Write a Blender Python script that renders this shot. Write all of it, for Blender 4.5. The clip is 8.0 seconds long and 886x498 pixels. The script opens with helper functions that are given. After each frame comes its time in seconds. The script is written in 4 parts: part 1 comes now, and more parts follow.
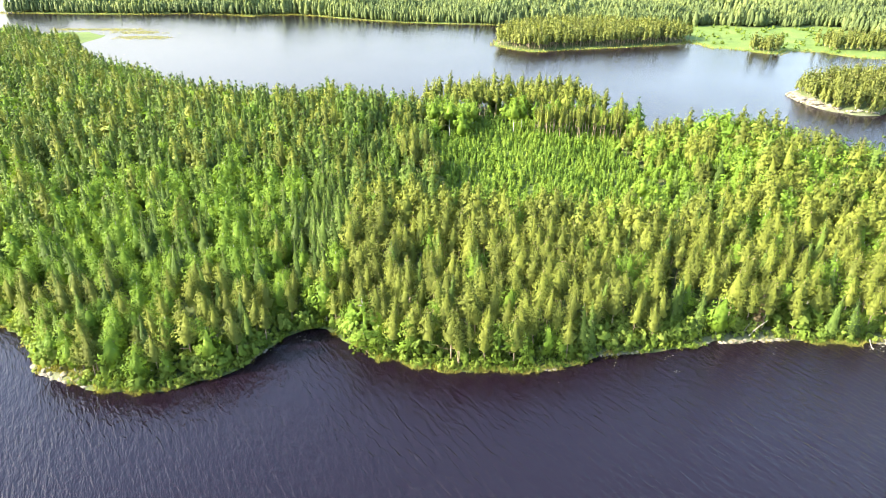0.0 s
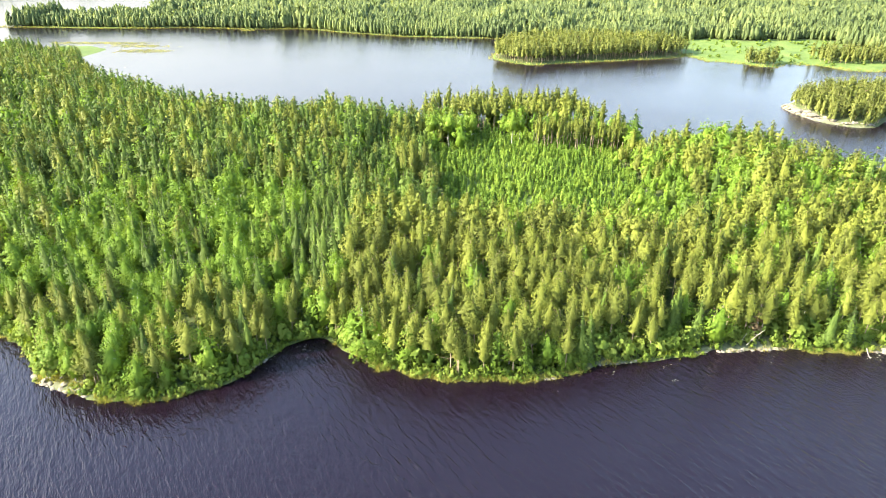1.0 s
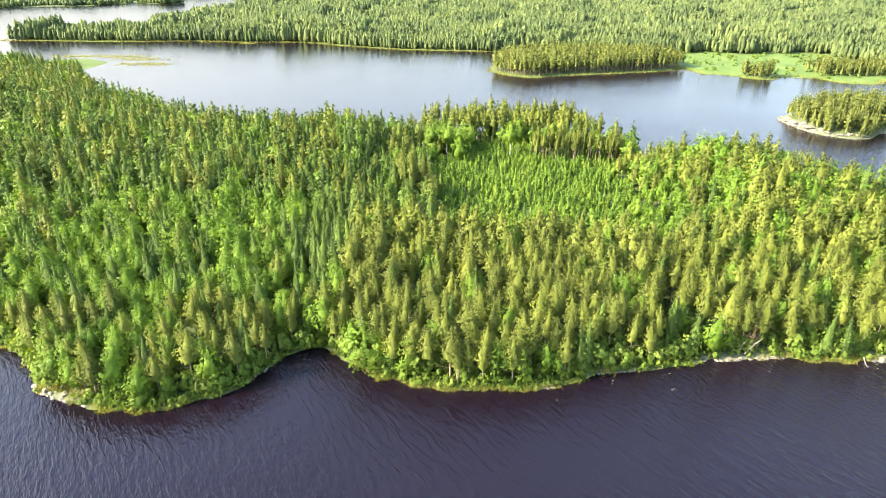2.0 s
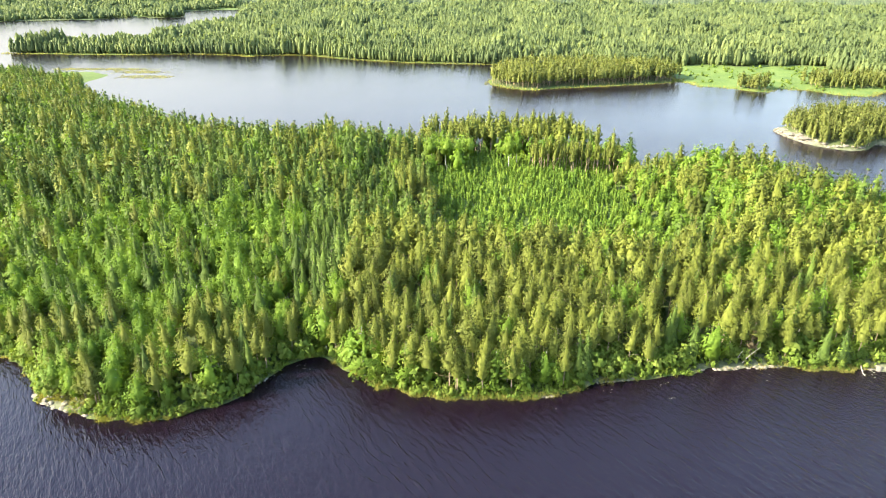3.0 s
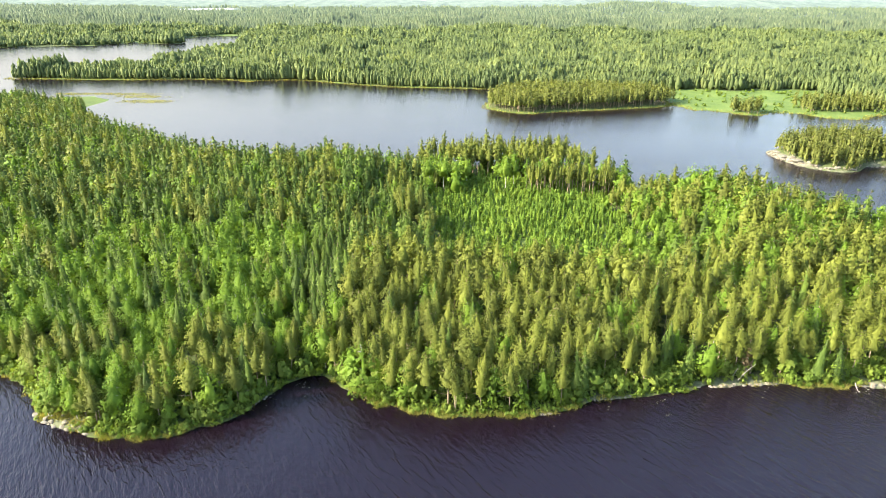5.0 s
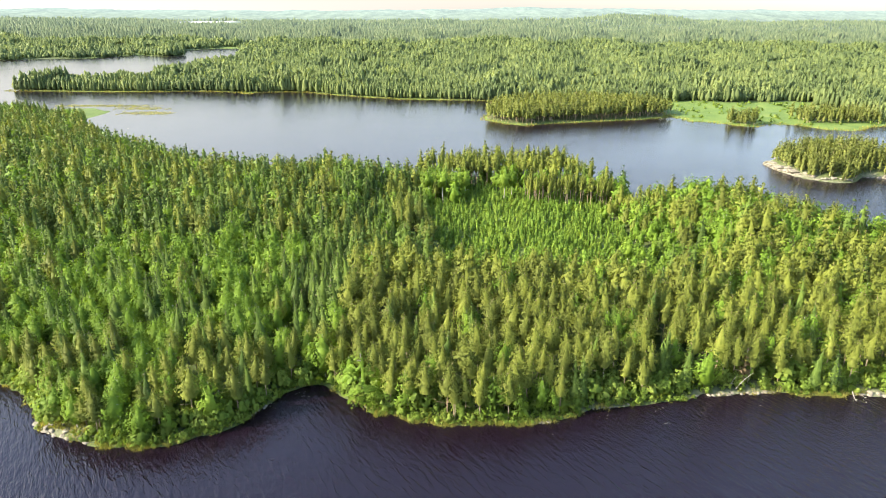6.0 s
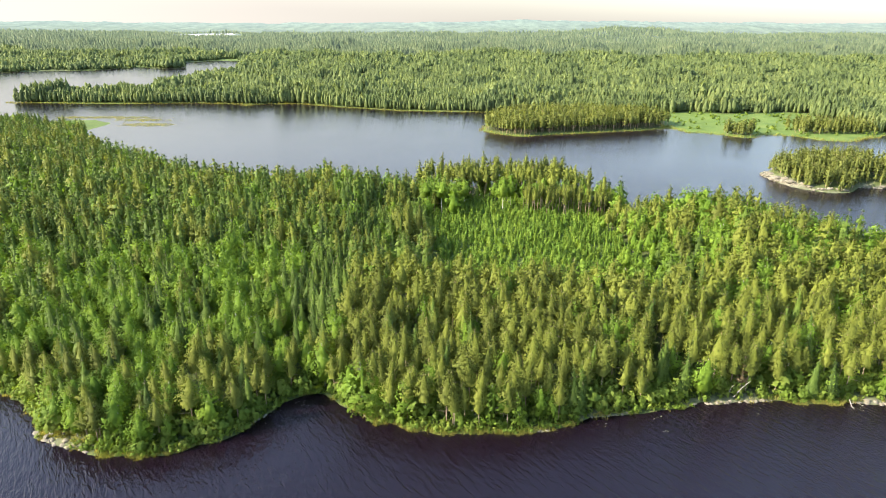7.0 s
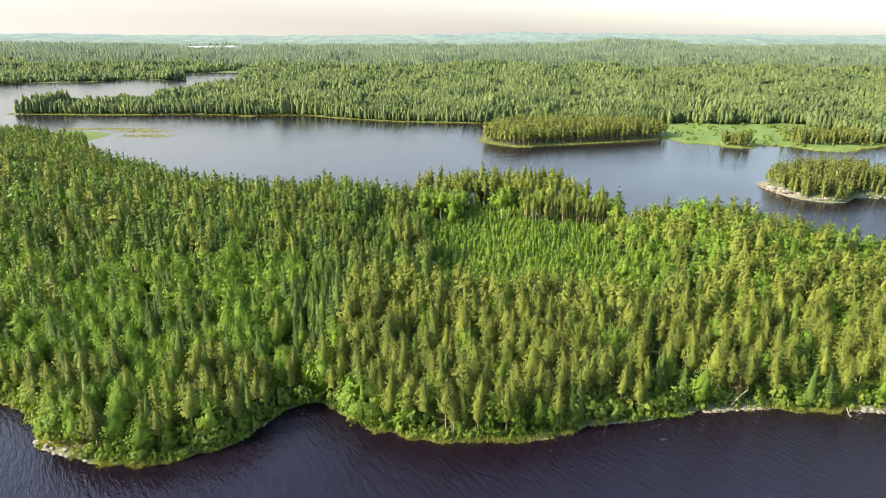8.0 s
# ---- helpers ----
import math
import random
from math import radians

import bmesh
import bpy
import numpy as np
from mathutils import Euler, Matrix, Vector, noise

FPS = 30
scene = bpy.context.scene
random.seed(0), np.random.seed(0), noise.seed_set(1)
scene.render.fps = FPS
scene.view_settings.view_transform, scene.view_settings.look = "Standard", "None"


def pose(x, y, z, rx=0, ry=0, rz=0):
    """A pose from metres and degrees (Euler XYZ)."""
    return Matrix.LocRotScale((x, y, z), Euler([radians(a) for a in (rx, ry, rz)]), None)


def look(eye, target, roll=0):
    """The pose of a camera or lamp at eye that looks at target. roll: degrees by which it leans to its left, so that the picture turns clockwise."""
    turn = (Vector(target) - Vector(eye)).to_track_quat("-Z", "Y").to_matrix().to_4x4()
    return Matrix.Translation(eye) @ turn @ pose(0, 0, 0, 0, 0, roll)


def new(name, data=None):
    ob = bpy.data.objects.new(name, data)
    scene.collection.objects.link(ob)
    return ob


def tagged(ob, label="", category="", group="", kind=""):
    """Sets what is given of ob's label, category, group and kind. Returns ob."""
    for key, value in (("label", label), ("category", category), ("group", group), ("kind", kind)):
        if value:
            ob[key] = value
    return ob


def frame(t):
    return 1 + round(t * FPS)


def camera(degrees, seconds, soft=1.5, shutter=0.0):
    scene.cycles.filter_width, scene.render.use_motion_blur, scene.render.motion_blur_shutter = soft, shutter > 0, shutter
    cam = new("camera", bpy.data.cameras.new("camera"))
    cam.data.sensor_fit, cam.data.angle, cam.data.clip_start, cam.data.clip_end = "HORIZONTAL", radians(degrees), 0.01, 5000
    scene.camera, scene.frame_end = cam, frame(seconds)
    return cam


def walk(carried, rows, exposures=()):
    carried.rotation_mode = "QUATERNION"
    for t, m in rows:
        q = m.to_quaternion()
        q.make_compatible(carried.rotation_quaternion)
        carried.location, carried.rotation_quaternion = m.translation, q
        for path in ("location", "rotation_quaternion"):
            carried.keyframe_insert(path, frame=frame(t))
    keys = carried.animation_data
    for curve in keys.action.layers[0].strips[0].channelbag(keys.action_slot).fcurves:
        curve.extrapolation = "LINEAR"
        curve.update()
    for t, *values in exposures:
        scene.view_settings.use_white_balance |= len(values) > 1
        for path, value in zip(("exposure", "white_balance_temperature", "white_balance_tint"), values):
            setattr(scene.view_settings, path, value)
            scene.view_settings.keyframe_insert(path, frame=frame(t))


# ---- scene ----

# ---------------------------------------------------------------- camera
cam = camera(71.1, 8.0, soft=0.95)
# seconds, x, y, z, yaw, pitch, roll about the view axis
ROWS = [
    (0.0, 0.0, 0.0, 100.0, 0.0, -27.465, 0.572),
    (0.5, -0.114, -0.687, 99.987, -0.068, -26.895, 0.572),
    (1.0, -0.219, -1.378, 99.976, -0.134, -26.33, 0.57),
    (1.5, -0.318, -2.073, 99.967, -0.199, -25.77, 0.568),
    (3.0, -0.566, -4.185, 99.954, -0.383, -24.118, 0.555),
    (3.5, -0.634, -4.898, 99.954, -0.441, -23.577, 0.549),
    (4.0, -0.694, -5.615, 99.956, -0.498, -23.041, 0.542),
    (4.5, -0.746, -6.337, 99.96, -0.553, -22.51, 0.533),
    (6.0, -0.856, -8.527, 99.985, -0.708, -20.945, 0.503),
    (6.5, -0.878, -9.265, 99.998, -0.757, -20.433, 0.491),
    (7.0, -0.891, -10.008, 100.013, -0.804, -19.925, 0.477),
    (7.5, -0.897, -10.756, 100.03, -0.849, -19.423, 0.463),
    (8.0, -0.896, -11.508, 100.049, -0.893, -18.925, 0.448),
]
walk(cam, [(t, pose(x, y, z, 90 + pitch, 0, yaw) @ pose(0, 0, 0, 0, 0, roll)) for t, x, y, z, yaw, pitch, roll in ROWS],
     exposures=[(0.0, 3.18, 6370, 9), (3.5, 2.92, 6370, 9), (6.5, 2.56, 6370, 9), (8.0, 2.33, 6370, 9)])

# ---------------------------------------------------------------- light
SUN_HEADING, SUN_HEIGHT = -101.0, 30.0      # degrees clockwise from +y, degrees above the horizon
world = bpy.data.worlds.new("evening_sky")
scene.world = world
world.use_nodes = True
wn = world.node_tree
sky = wn.nodes.new("ShaderNodeTexSky")
sky.sky_type = "NISHITA"
sky.sun_disc = False
sky.sun_elevation = radians(SUN_HEIGHT)
sky.sun_rotation = radians(SUN_HEADING % 360)
sky.altitude, sky.air_density, sky.dust_density, sky.ozone_density = 100, 1.0, 2.0, 1.0
# evening haze: the blue fades into cream towards the horizon, all the way round
aim = wn.nodes.new("ShaderNodeTexCoord")
rise = wn.nodes.new("ShaderNodeSeparateXYZ")
wn.links.new(aim.outputs["Generated"], rise.inputs[0])
thick = wn.nodes.new("ShaderNodeValToRGB")
thick.color_ramp.elements[0].position, thick.color_ramp.elements[0].color = 0.0, (0.9, 0.9, 0.9, 1)
thick.color_ramp.elements[1].position, thick.color_ramp.elements[1].color = 0.58, (0, 0, 0, 1)
wn.links.new(rise.outputs["Z"], thick.inputs[0])
# the haze glows more on the sun's side of the sky
sunward = wn.nodes.new("ShaderNodeVectorMath")
sunward.operation = "DOT_PRODUCT"
sunward.inputs[1].default_value = (math.sin(radians(SUN_HEADING)), math.cos(radians(SUN_HEADING)), 0)
wn.links.new(aim.outputs["Generated"], sunward.inputs[0])
side = wn.nodes.new("ShaderNodeMapRange")
side.inputs["From Min"].default_value, side.inputs["From Max"].default_value = -0.85, 0.4
side.inputs["To Min"].default_value, side.inputs["To Max"].default_value = 0.68, 1.35
wn.links.new(sunward.outputs["Value"], side.inputs["Value"])
amount = wn.nodes.new("ShaderNodeMath")
amount.operation = "MULTIPLY"
amount.use_clamp = True
wn.links.new(thick.outputs[0], amount.inputs[0])
wn.links.new(side.outputs[0], amount.inputs[1])
hazy = wn.nodes.new("ShaderNodeMixRGB")
# haze set dimmer at the horizon, brighter higher up where the lake mirrors it
haze_tone = wn.nodes.new("ShaderNodeValToRGB")
haze_tone.color_ramp.elements[0].position, haze_tone.color_ramp.elements[0].color = 0.02, (1.13, 1.03, 0.91, 1)
haze_tone.color_ramp.elements[1].position, haze_tone.color_ramp.elements[1].color = 0.2, (1.72, 1.69, 1.51, 1)
wn.links.new(rise.outputs["Z"], haze_tone.inputs[0])
glare = wn.nodes.new("ShaderNodeMapRange")
glare.inputs["From Min"].default_value, glare.inputs["From Max"].default_value = -0.3, 0.5
glare.inputs["To Min"].default_value, glare.inputs["To Max"].default_value = 0.97, 1.45
wn.links.new(sunward.outputs["Value"], glare.inputs["Value"])
brighter = wn.nodes.new("ShaderNodeVectorMath")
brighter.operation = "SCALE"
wn.links.new(haze_tone.outputs[0], brighter.inputs[0])
wn.links.new(glare.outputs[0], brighter.inputs["Scale"])
wn.links.new(brighter.outputs[0], hazy.inputs[2])
wn.links.new(amount.outputs[0], hazy.inputs[0])
wn.links.new(sky.outputs[0], hazy.inputs[1])
wn.links.new(hazy.outputs[0], wn.nodes["Background"].inputs[0])
wn.nodes["Background"].inputs[1].default_value = 0.135
sun_data = bpy.data.lights.new("sun", "SUN")
sun_data.energy, sun_data.angle, sun_data.color = 3.6, radians(0.5), (1.0, 0.86, 0.66)
sun = new("sun", sun_data)
to_sun = Vector((math.sin(radians(SUN_HEADING)) * math.cos(radians(SUN_HEIGHT)),
                 math.cos(radians(SUN_HEADING)) * math.cos(radians(SUN_HEIGHT)), math.sin(radians(SUN_HEIGHT))))
sun.matrix_basis = look(to_sun * 300 + Vector((0, 200, 0)), (0, 200, 0))


# ---------------------------------------------------------------- materials
def shader(name):
    m = bpy.data.materials.new(name)
    m.use_nodes = True
    n = m.node_tree.nodes
    return m, n, m.node_tree.links, n["Principled BSDF"]


def ramp(n, stops):
    r = n.new("ShaderNodeValToRGB")
    els = r.color_ramp.elements
    while len(els) < len(stops):
        els.new(0.5)
    for e, (at, c) in zip(els, stops):
        e.position, e.color = at, (*c, 1)
    return r


def noise_node(n, l, scale, detail=3, coords=None, rough=0.55):
    t = n.new("ShaderNodeTexNoise")
    t.inputs["Scale"].default_value, t.inputs["Detail"].default_value, t.inputs["Roughness"].default_value = scale, detail, rough
    if coords:
        l.new(coords, t.inputs["Vector"])
    return t


def leaf_material(name, dark, mid, light, joined, glow_through=0.38, rough=0.6):
    """Foliage: tone by tree (tint for joined woods, random for single trees) and by clump; part of the light passes through."""
    m, n, l, b = shader(name)
    if joined:
        a = n.new("ShaderNodeAttribute")
        a.attribute_name = "tint"
        tree_tone = a.outputs["Fac"]
    else:
        tree_tone = n.new("ShaderNodeObjectInfo").outputs["Random"]
    island = n.new("ShaderNodeNewGeometry").outputs["Random Per Island"]
    mix = n.new("ShaderNodeMath")
    mix.operation = "MULTIPLY_ADD"
    mix.inputs[1].default_value = 0.26
    l.new(island, mix.inputs[0])
    scaled = n.new("ShaderNodeMath")
    scaled.operation = "MULTIPLY"
    scaled.inputs[1].default_value = 0.74
    l.new(tree_tone, scaled.inputs[0])
    l.new(scaled.outputs[0], mix.inputs[2])
    r = ramp(n, [(0.0, dark), (0.5, mid), (1.0, light)])
    l.new(mix.outputs[0], r.inputs[0])
    l.new(r.outputs[0], b.inputs["Base Color"])
    b.inputs["Roughness"].default_value = rough
    b.inputs["Specular IOR Level"].default_value = 0.1
    tr = n.new("ShaderNodeBsdfTranslucent")
    # light that comes through a leaf is yellower than light thrown back
    warm = n.new("ShaderNodeMixRGB")
    warm.blend_type = "MULTIPLY"
    warm.inputs[0].default_value, warm.inputs[2].default_value = 1.0, (1.3, 1.25, 0.6, 1)
    l.new(r.outputs[0], warm.inputs[1])
    l.new(warm.outputs[0], tr.inputs[0])
    ms = n.new("ShaderNodeMixShader")
    ms.inputs[0].default_value = glow_through
    l.new(b.outputs[0], ms.inputs[1])
    l.new(tr.outputs[0], ms.inputs[2])
    l.new(ms.outputs[0], n["Material Output"].inputs[0])
    return m


TONES = {
    "pine": ((0.07, 0.086, 0.016), (0.108, 0.13, 0.021), (0.148, 0.172, 0.028)),
    "spruce": ((0.036, 0.062, 0.013), (0.062, 0.1, 0.018), (0.1, 0.148, 0.024)),
    "birch": ((0.07, 0.126, 0.016), (0.105, 0.178, 0.02), (0.15, 0.228, 0.028)),
    "shrub": ((0.08, 0.13, 0.018), (0.12, 0.178, 0.026), (0.168, 0.215, 0.04)),
    "young": ((0.06, 0.11, 0.015), (0.1, 0.165, 0.02), (0.15, 0.212, 0.028)),
    # next two greens are paler and bluer: haze painted into the base colour
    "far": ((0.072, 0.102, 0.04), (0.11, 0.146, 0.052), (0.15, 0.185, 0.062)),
    "distant_hazed": ((0.07, 0.1, 0.05), (0.11, 0.145, 0.068), (0.15, 0.18, 0.085)),
    "shore": ((0.1, 0.165, 0.02), (0.132, 0.21, 0.026), (0.17, 0.245, 0.034)),
    # pine green paled a little for distance haze
    "island": ((0.085, 0.102, 0.028), (0.123, 0.144, 0.034), (0.16, 0.18, 0.046)),
    "reed": ((0.14, 0.16, 0.035), (0.21, 0.21, 0.05), (0.3, 0.28, 0.08)),
    "dead": ((0.09, 0.07, 0.035), (0.13, 0.1, 0.05), (0.17, 0.13, 0.065)),
}
THROUGH = {"pine": 0.24, "spruce": 0.22, "young": 0.3, "far": 0.4, "distant_hazed": 0.45}
LEAF = {k: leaf_material(k + "_leaves", *v, joined=False, glow_through=THROUGH.get(k, 0.38)) for k, v in TONES.items()}
LEAVES = {k: leaf_material(k + "_leaves_joined", *v, joined=True, glow_through=THROUGH.get(k, 0.38)) for k, v in TONES.items()}


def haze_glow(material):
    """Distance haze added as emission from about two kilometres on, stronger with distance."""
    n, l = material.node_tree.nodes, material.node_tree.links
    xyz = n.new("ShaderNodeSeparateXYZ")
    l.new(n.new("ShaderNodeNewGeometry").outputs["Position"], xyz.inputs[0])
    haze_strength = n.new("ShaderNodeMapRange")
    haze_strength.inputs["From Min"].default_value, haze_strength.inputs["From Max"].default_value = 1800, 4900
    haze_strength.inputs["To Min"].default_value, haze_strength.inputs["To Max"].default_value = 0.01, 0.06
    l.new(xyz.outputs["Y"], haze_strength.inputs["Value"])
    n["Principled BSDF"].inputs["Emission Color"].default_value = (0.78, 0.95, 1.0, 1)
    l.new(haze_strength.outputs[0], n["Principled BSDF"].inputs["Emission Strength"])


haze_glow(LEAVES["distant_hazed"])


def bark_material(name, low, high, spots=None):
    m, n, l, b = shader(name)
    co = n.new("ShaderNodeTexCoord").outputs["Object"]
    t = noise_node(n, l, 6.0, 4, co)
    r = ramp(n, [(0.3, low), (0.7, high)])
    l.new(t.outputs["Fac"], r.inputs[0])
    out = r.outputs[0]
    if spots:
        s = noise_node(n, l, 3.0, 2, co)
        k = ramp(n, [(0.58, (0, 0, 0)), (0.64, (1, 1, 1))])
        l.new(s.outputs["Fac"], k.inputs[0])
        mx = n.new("ShaderNodeMixRGB")
        l.new(k.outputs[0], mx.inputs[0])
        l.new(out, mx.inputs[1])
        mx.inputs[2].default_value = (*spots, 1)
        out = mx.outputs[0]
    l.new(out, b.inputs["Base Color"])
    b.inputs["Roughness"].default_value = 0.85
    bp = n.new("ShaderNodeBump")
    bp.inputs["Strength"].default_value = 0.5
    l.new(t.outputs["Fac"], bp.inputs["Height"])
    l.new(bp.outputs[0], b.inputs["Normal"])
    return m


BARK = {
    "pine": bark_material("pine_bark", (0.2, 0.145, 0.095), (0.35, 0.265, 0.18)),
    "spruce": bark_material("spruce_bark", (0.12, 0.09, 0.07), (0.22, 0.17, 0.13)),
    "birch": bark_material("birch_bark", (0.3, 0.28, 0.24), (0.5, 0.48, 0.44), (0.05, 0.045, 0.04)),
    "dead": bark_material("weathered_bark", (0.16, 0.145, 0.12), (0.29, 0.265, 0.225)),
}


def rock_material():
    m, n, l, b = shader("grey_granite")
    co = n.new("ShaderNodeNewGeometry").outputs["Position"]
    t = noise_node(n, l, 0.9, 6, co)
    g = noise_node(n, l, 5.0, 4, co)
    r = ramp(n, [(0.3, (0.06, 0.056, 0.04)), (0.5, (0.12, 0.105, 0.08)), (0.72, (0.185, 0.172, 0.145))])
    l.new(t.outputs["Fac"], r.inputs[0])
    lich = ramp(n, [(0.55, (0, 0, 0)), (0.7, (1, 1, 1))])
    l.new(g.outputs["Fac"], lich.inputs[0])
    mx = n.new("ShaderNodeMixRGB")
    mx.inputs[2].default_value = (0.22, 0.23, 0.12, 1)
    l.new(lich.outputs[0], mx.inputs[0])
    l.new(r.outputs[0], mx.inputs[1])
    l.new(mx.outputs[0], b.inputs["Base Color"])
    b.inputs["Roughness"].default_value = 0.85
    bp = n.new("ShaderNodeBump")
    bp.inputs["Strength"].default_value = 0.6
    l.new(g.outputs["Fac"], bp.inputs["Height"])
    l.new(bp.outputs[0], b.inputs["Normal"])
    return m


def ground_material():
    """Moss and litter under the trees, grass where the meadow attribute is set, bare granite where the rock attribute is set."""
    m, n, l, b = shader("forest_floor")
    pos = n.new("ShaderNodeNewGeometry").outputs["Position"]
    big, small = noise_node(n, l, 0.06, 4, pos), noise_node(n, l, 0.7, 5, pos)
    moss = ramp(n, [(0.3, (0.03, 0.04, 0.014)), (0.55, (0.055, 0.075, 0.02)), (0.75, (0.09, 0.09, 0.035))])
    l.new(small.outputs["Fac"], moss.inputs[0])
    grass = ramp(n, [(0.36, (0.045, 0.078, 0.014)), (0.5, (0.075, 0.118, 0.021)), (0.66, (0.115, 0.145, 0.034))])
    gm = n.new("ShaderNodeMixRGB")
    gm.inputs[0].default_value = 0.5
    l.new(big.outputs["Fac"], gm.inputs[1])
    l.new(small.outputs["Fac"], gm.inputs[2])
    l.new(gm.outputs[0], grass.inputs[0])
    stone = ramp(n, [(0.35, (0.09, 0.092, 0.058)), (0.6, (0.175, 0.165, 0.13))])
    l.new(small.outputs["Fac"], stone.inputs[0])
    out = moss.outputs[0]
    for key, col in (("meadow", grass), ("rock", stone)):
        a = n.new("ShaderNodeAttribute")
        a.attribute_name = key
        mx = n.new("ShaderNodeMixRGB")
        l.new(a.outputs["Fac"], mx.inputs[0])
        l.new(out, mx.inputs[1])
        l.new(col.outputs[0], mx.inputs[2])
        out = mx.outputs[0]
    l.new(out, b.inputs["Base Color"])
    b.inputs["Roughness"].default_value = 0.9
    b.inputs["Specular IOR Level"].default_value = 0.2
    bp = n.new("ShaderNodeBump")
    bp.inputs["Strength"].default_value, bp.inputs["Distance"].default_value = 0.7, 0.4
    l.new(small.outputs["Fac"], bp.inputs["Height"])
    l.new(bp.outputs[0], b.inputs["Normal"])
    return m


def water_material():
    """Brown humic lake water with wind ripples whose crests lie along one heading."""
    m, n, l, b = shader("lake_water")
    pos = n.new("ShaderNodeNewGeometry").outputs["Position"]
    mp = n.new("ShaderNodeMapping")
    mp.inputs["Rotation"].default_value = (0, 0, radians(57))
    l.new(pos, mp.inputs["Vector"])
    st = n.new("ShaderNodeMapping")
    st.inputs["Scale"].default_value = (0.27, 1.0, 1.0)
    l.new(mp.outputs[0], st.inputs["Vector"])
    ripples = noise_node(n, l, 0.8, 3, st.outputs[0], 0.6)
    ripples.inputs["Distortion"].default_value = 0.4
    chop = noise_node(n, l, 2.6, 2, st.outputs[0])
    gusts = noise_node(n, l, 0.018, 3, pos)
    calm = ramp(n, [(0.35, (0.6, 0.6, 0.6)), (0.62, (1, 1, 1))])
    l.new(gusts.outputs["Fac"], calm.inputs[0])
    add = n.new("ShaderNodeMath")
    add.operation = "MULTIPLY_ADD"
    add.inputs[1].default_value = 0.3
    l.new(chop.outputs["Fac"], add.inputs[0])
    l.new(ripples.outputs["Fac"], add.inputs[2])
    bp = n.new("ShaderNodeBump")
    bp.inputs["Distance"].default_value = 0.5
    # open wind on the near lake, sheltered water behind the peninsula
    xyz = n.new("ShaderNodeSeparateXYZ")
    l.new(pos, xyz.inputs[0])
    shelter = n.new("ShaderNodeMapRange")
    shelter.inputs["From Min"].default_value, shelter.inputs["From Max"].default_value = 180, 420
    shelter.inputs["To Min"].default_value, shelter.inputs["To Max"].default_value = 1.0, 0.3
    l.new(xyz.outputs["Y"], shelter.inputs["Value"])
    wind = n.new("ShaderNodeMath")
    wind.operation = "MULTIPLY"
    l.new(calm.outputs[0], wind.inputs[0])
    l.new(shelter.outputs[0], wind.inputs[1])
    l.new(wind.outputs[0], bp.inputs["Strength"])
    l.new(add.outputs[0], bp.inputs["Height"])
    l.new(bp.outputs[0], b.inputs["Normal"])
    b.inputs["Base Color"].default_value = (0.0048, 0.0025, 0.005, 1)
    sheen = n.new("ShaderNodeMapRange")
    sheen.inputs["From Min"].default_value, sheen.inputs["From Max"].default_value = 160, 420
    sheen.inputs["To Min"].default_value, sheen.inputs["To Max"].default_value = 0.04, 0.17
    l.new(xyz.outputs["Y"], sheen.inputs["Value"])
    l.new(sheen.outputs[0], b.inputs["Roughness"])
    b.inputs["IOR"].default_value = 1.333
    return m


def distance_material():
    """Wooded hills at the edge of sight: haze painted in as green turning pale blue with distance, a thin lake painted
    pale like the sky it mirrors.
    """
    m, n, l, b = shader("hazed_hills")
    pos = n.new("ShaderNodeNewGeometry").outputs["Position"]
    mp = n.new("ShaderNodeMapping")
    mp.inputs["Scale"].default_value = (1, 0.3, 1)
    l.new(pos, mp.inputs["Vector"])
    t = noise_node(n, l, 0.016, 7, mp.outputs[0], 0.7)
    xyz = n.new("ShaderNodeSeparateXYZ")
    l.new(pos, xyz.inputs[0])
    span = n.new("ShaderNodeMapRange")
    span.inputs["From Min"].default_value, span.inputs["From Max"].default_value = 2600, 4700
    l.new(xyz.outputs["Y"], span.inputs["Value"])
    # distance haze put into the base colour, bluer towards the far edge
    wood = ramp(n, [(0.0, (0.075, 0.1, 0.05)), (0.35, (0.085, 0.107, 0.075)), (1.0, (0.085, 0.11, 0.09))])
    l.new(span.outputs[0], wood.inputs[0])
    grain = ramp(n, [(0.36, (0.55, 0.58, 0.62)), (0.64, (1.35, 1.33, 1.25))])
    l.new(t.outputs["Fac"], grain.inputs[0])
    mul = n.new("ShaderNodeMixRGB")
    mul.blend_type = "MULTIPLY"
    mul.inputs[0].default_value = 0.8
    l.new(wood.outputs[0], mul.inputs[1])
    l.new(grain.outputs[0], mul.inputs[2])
    a = n.new("ShaderNodeAttribute")
    a.attribute_name = "lake"
    mx = n.new("ShaderNodeMixRGB")
    mx.inputs[2].default_value = (0.34, 0.34, 0.33, 1)
    l.new(a.outputs["Fac"], mx.inputs[0])
    l.new(mul.outputs[0], mx.inputs[1])
    l.new(mx.outputs[0], b.inputs["Base Color"])
    haze_glow(m)
    b.inputs["Roughness"].default_value = 1.0
    b.inputs["Specular IOR Level"].default_value = 0.0
    return m


ROCK, GROUND, WATER = rock_material(), ground_material(), water_material()

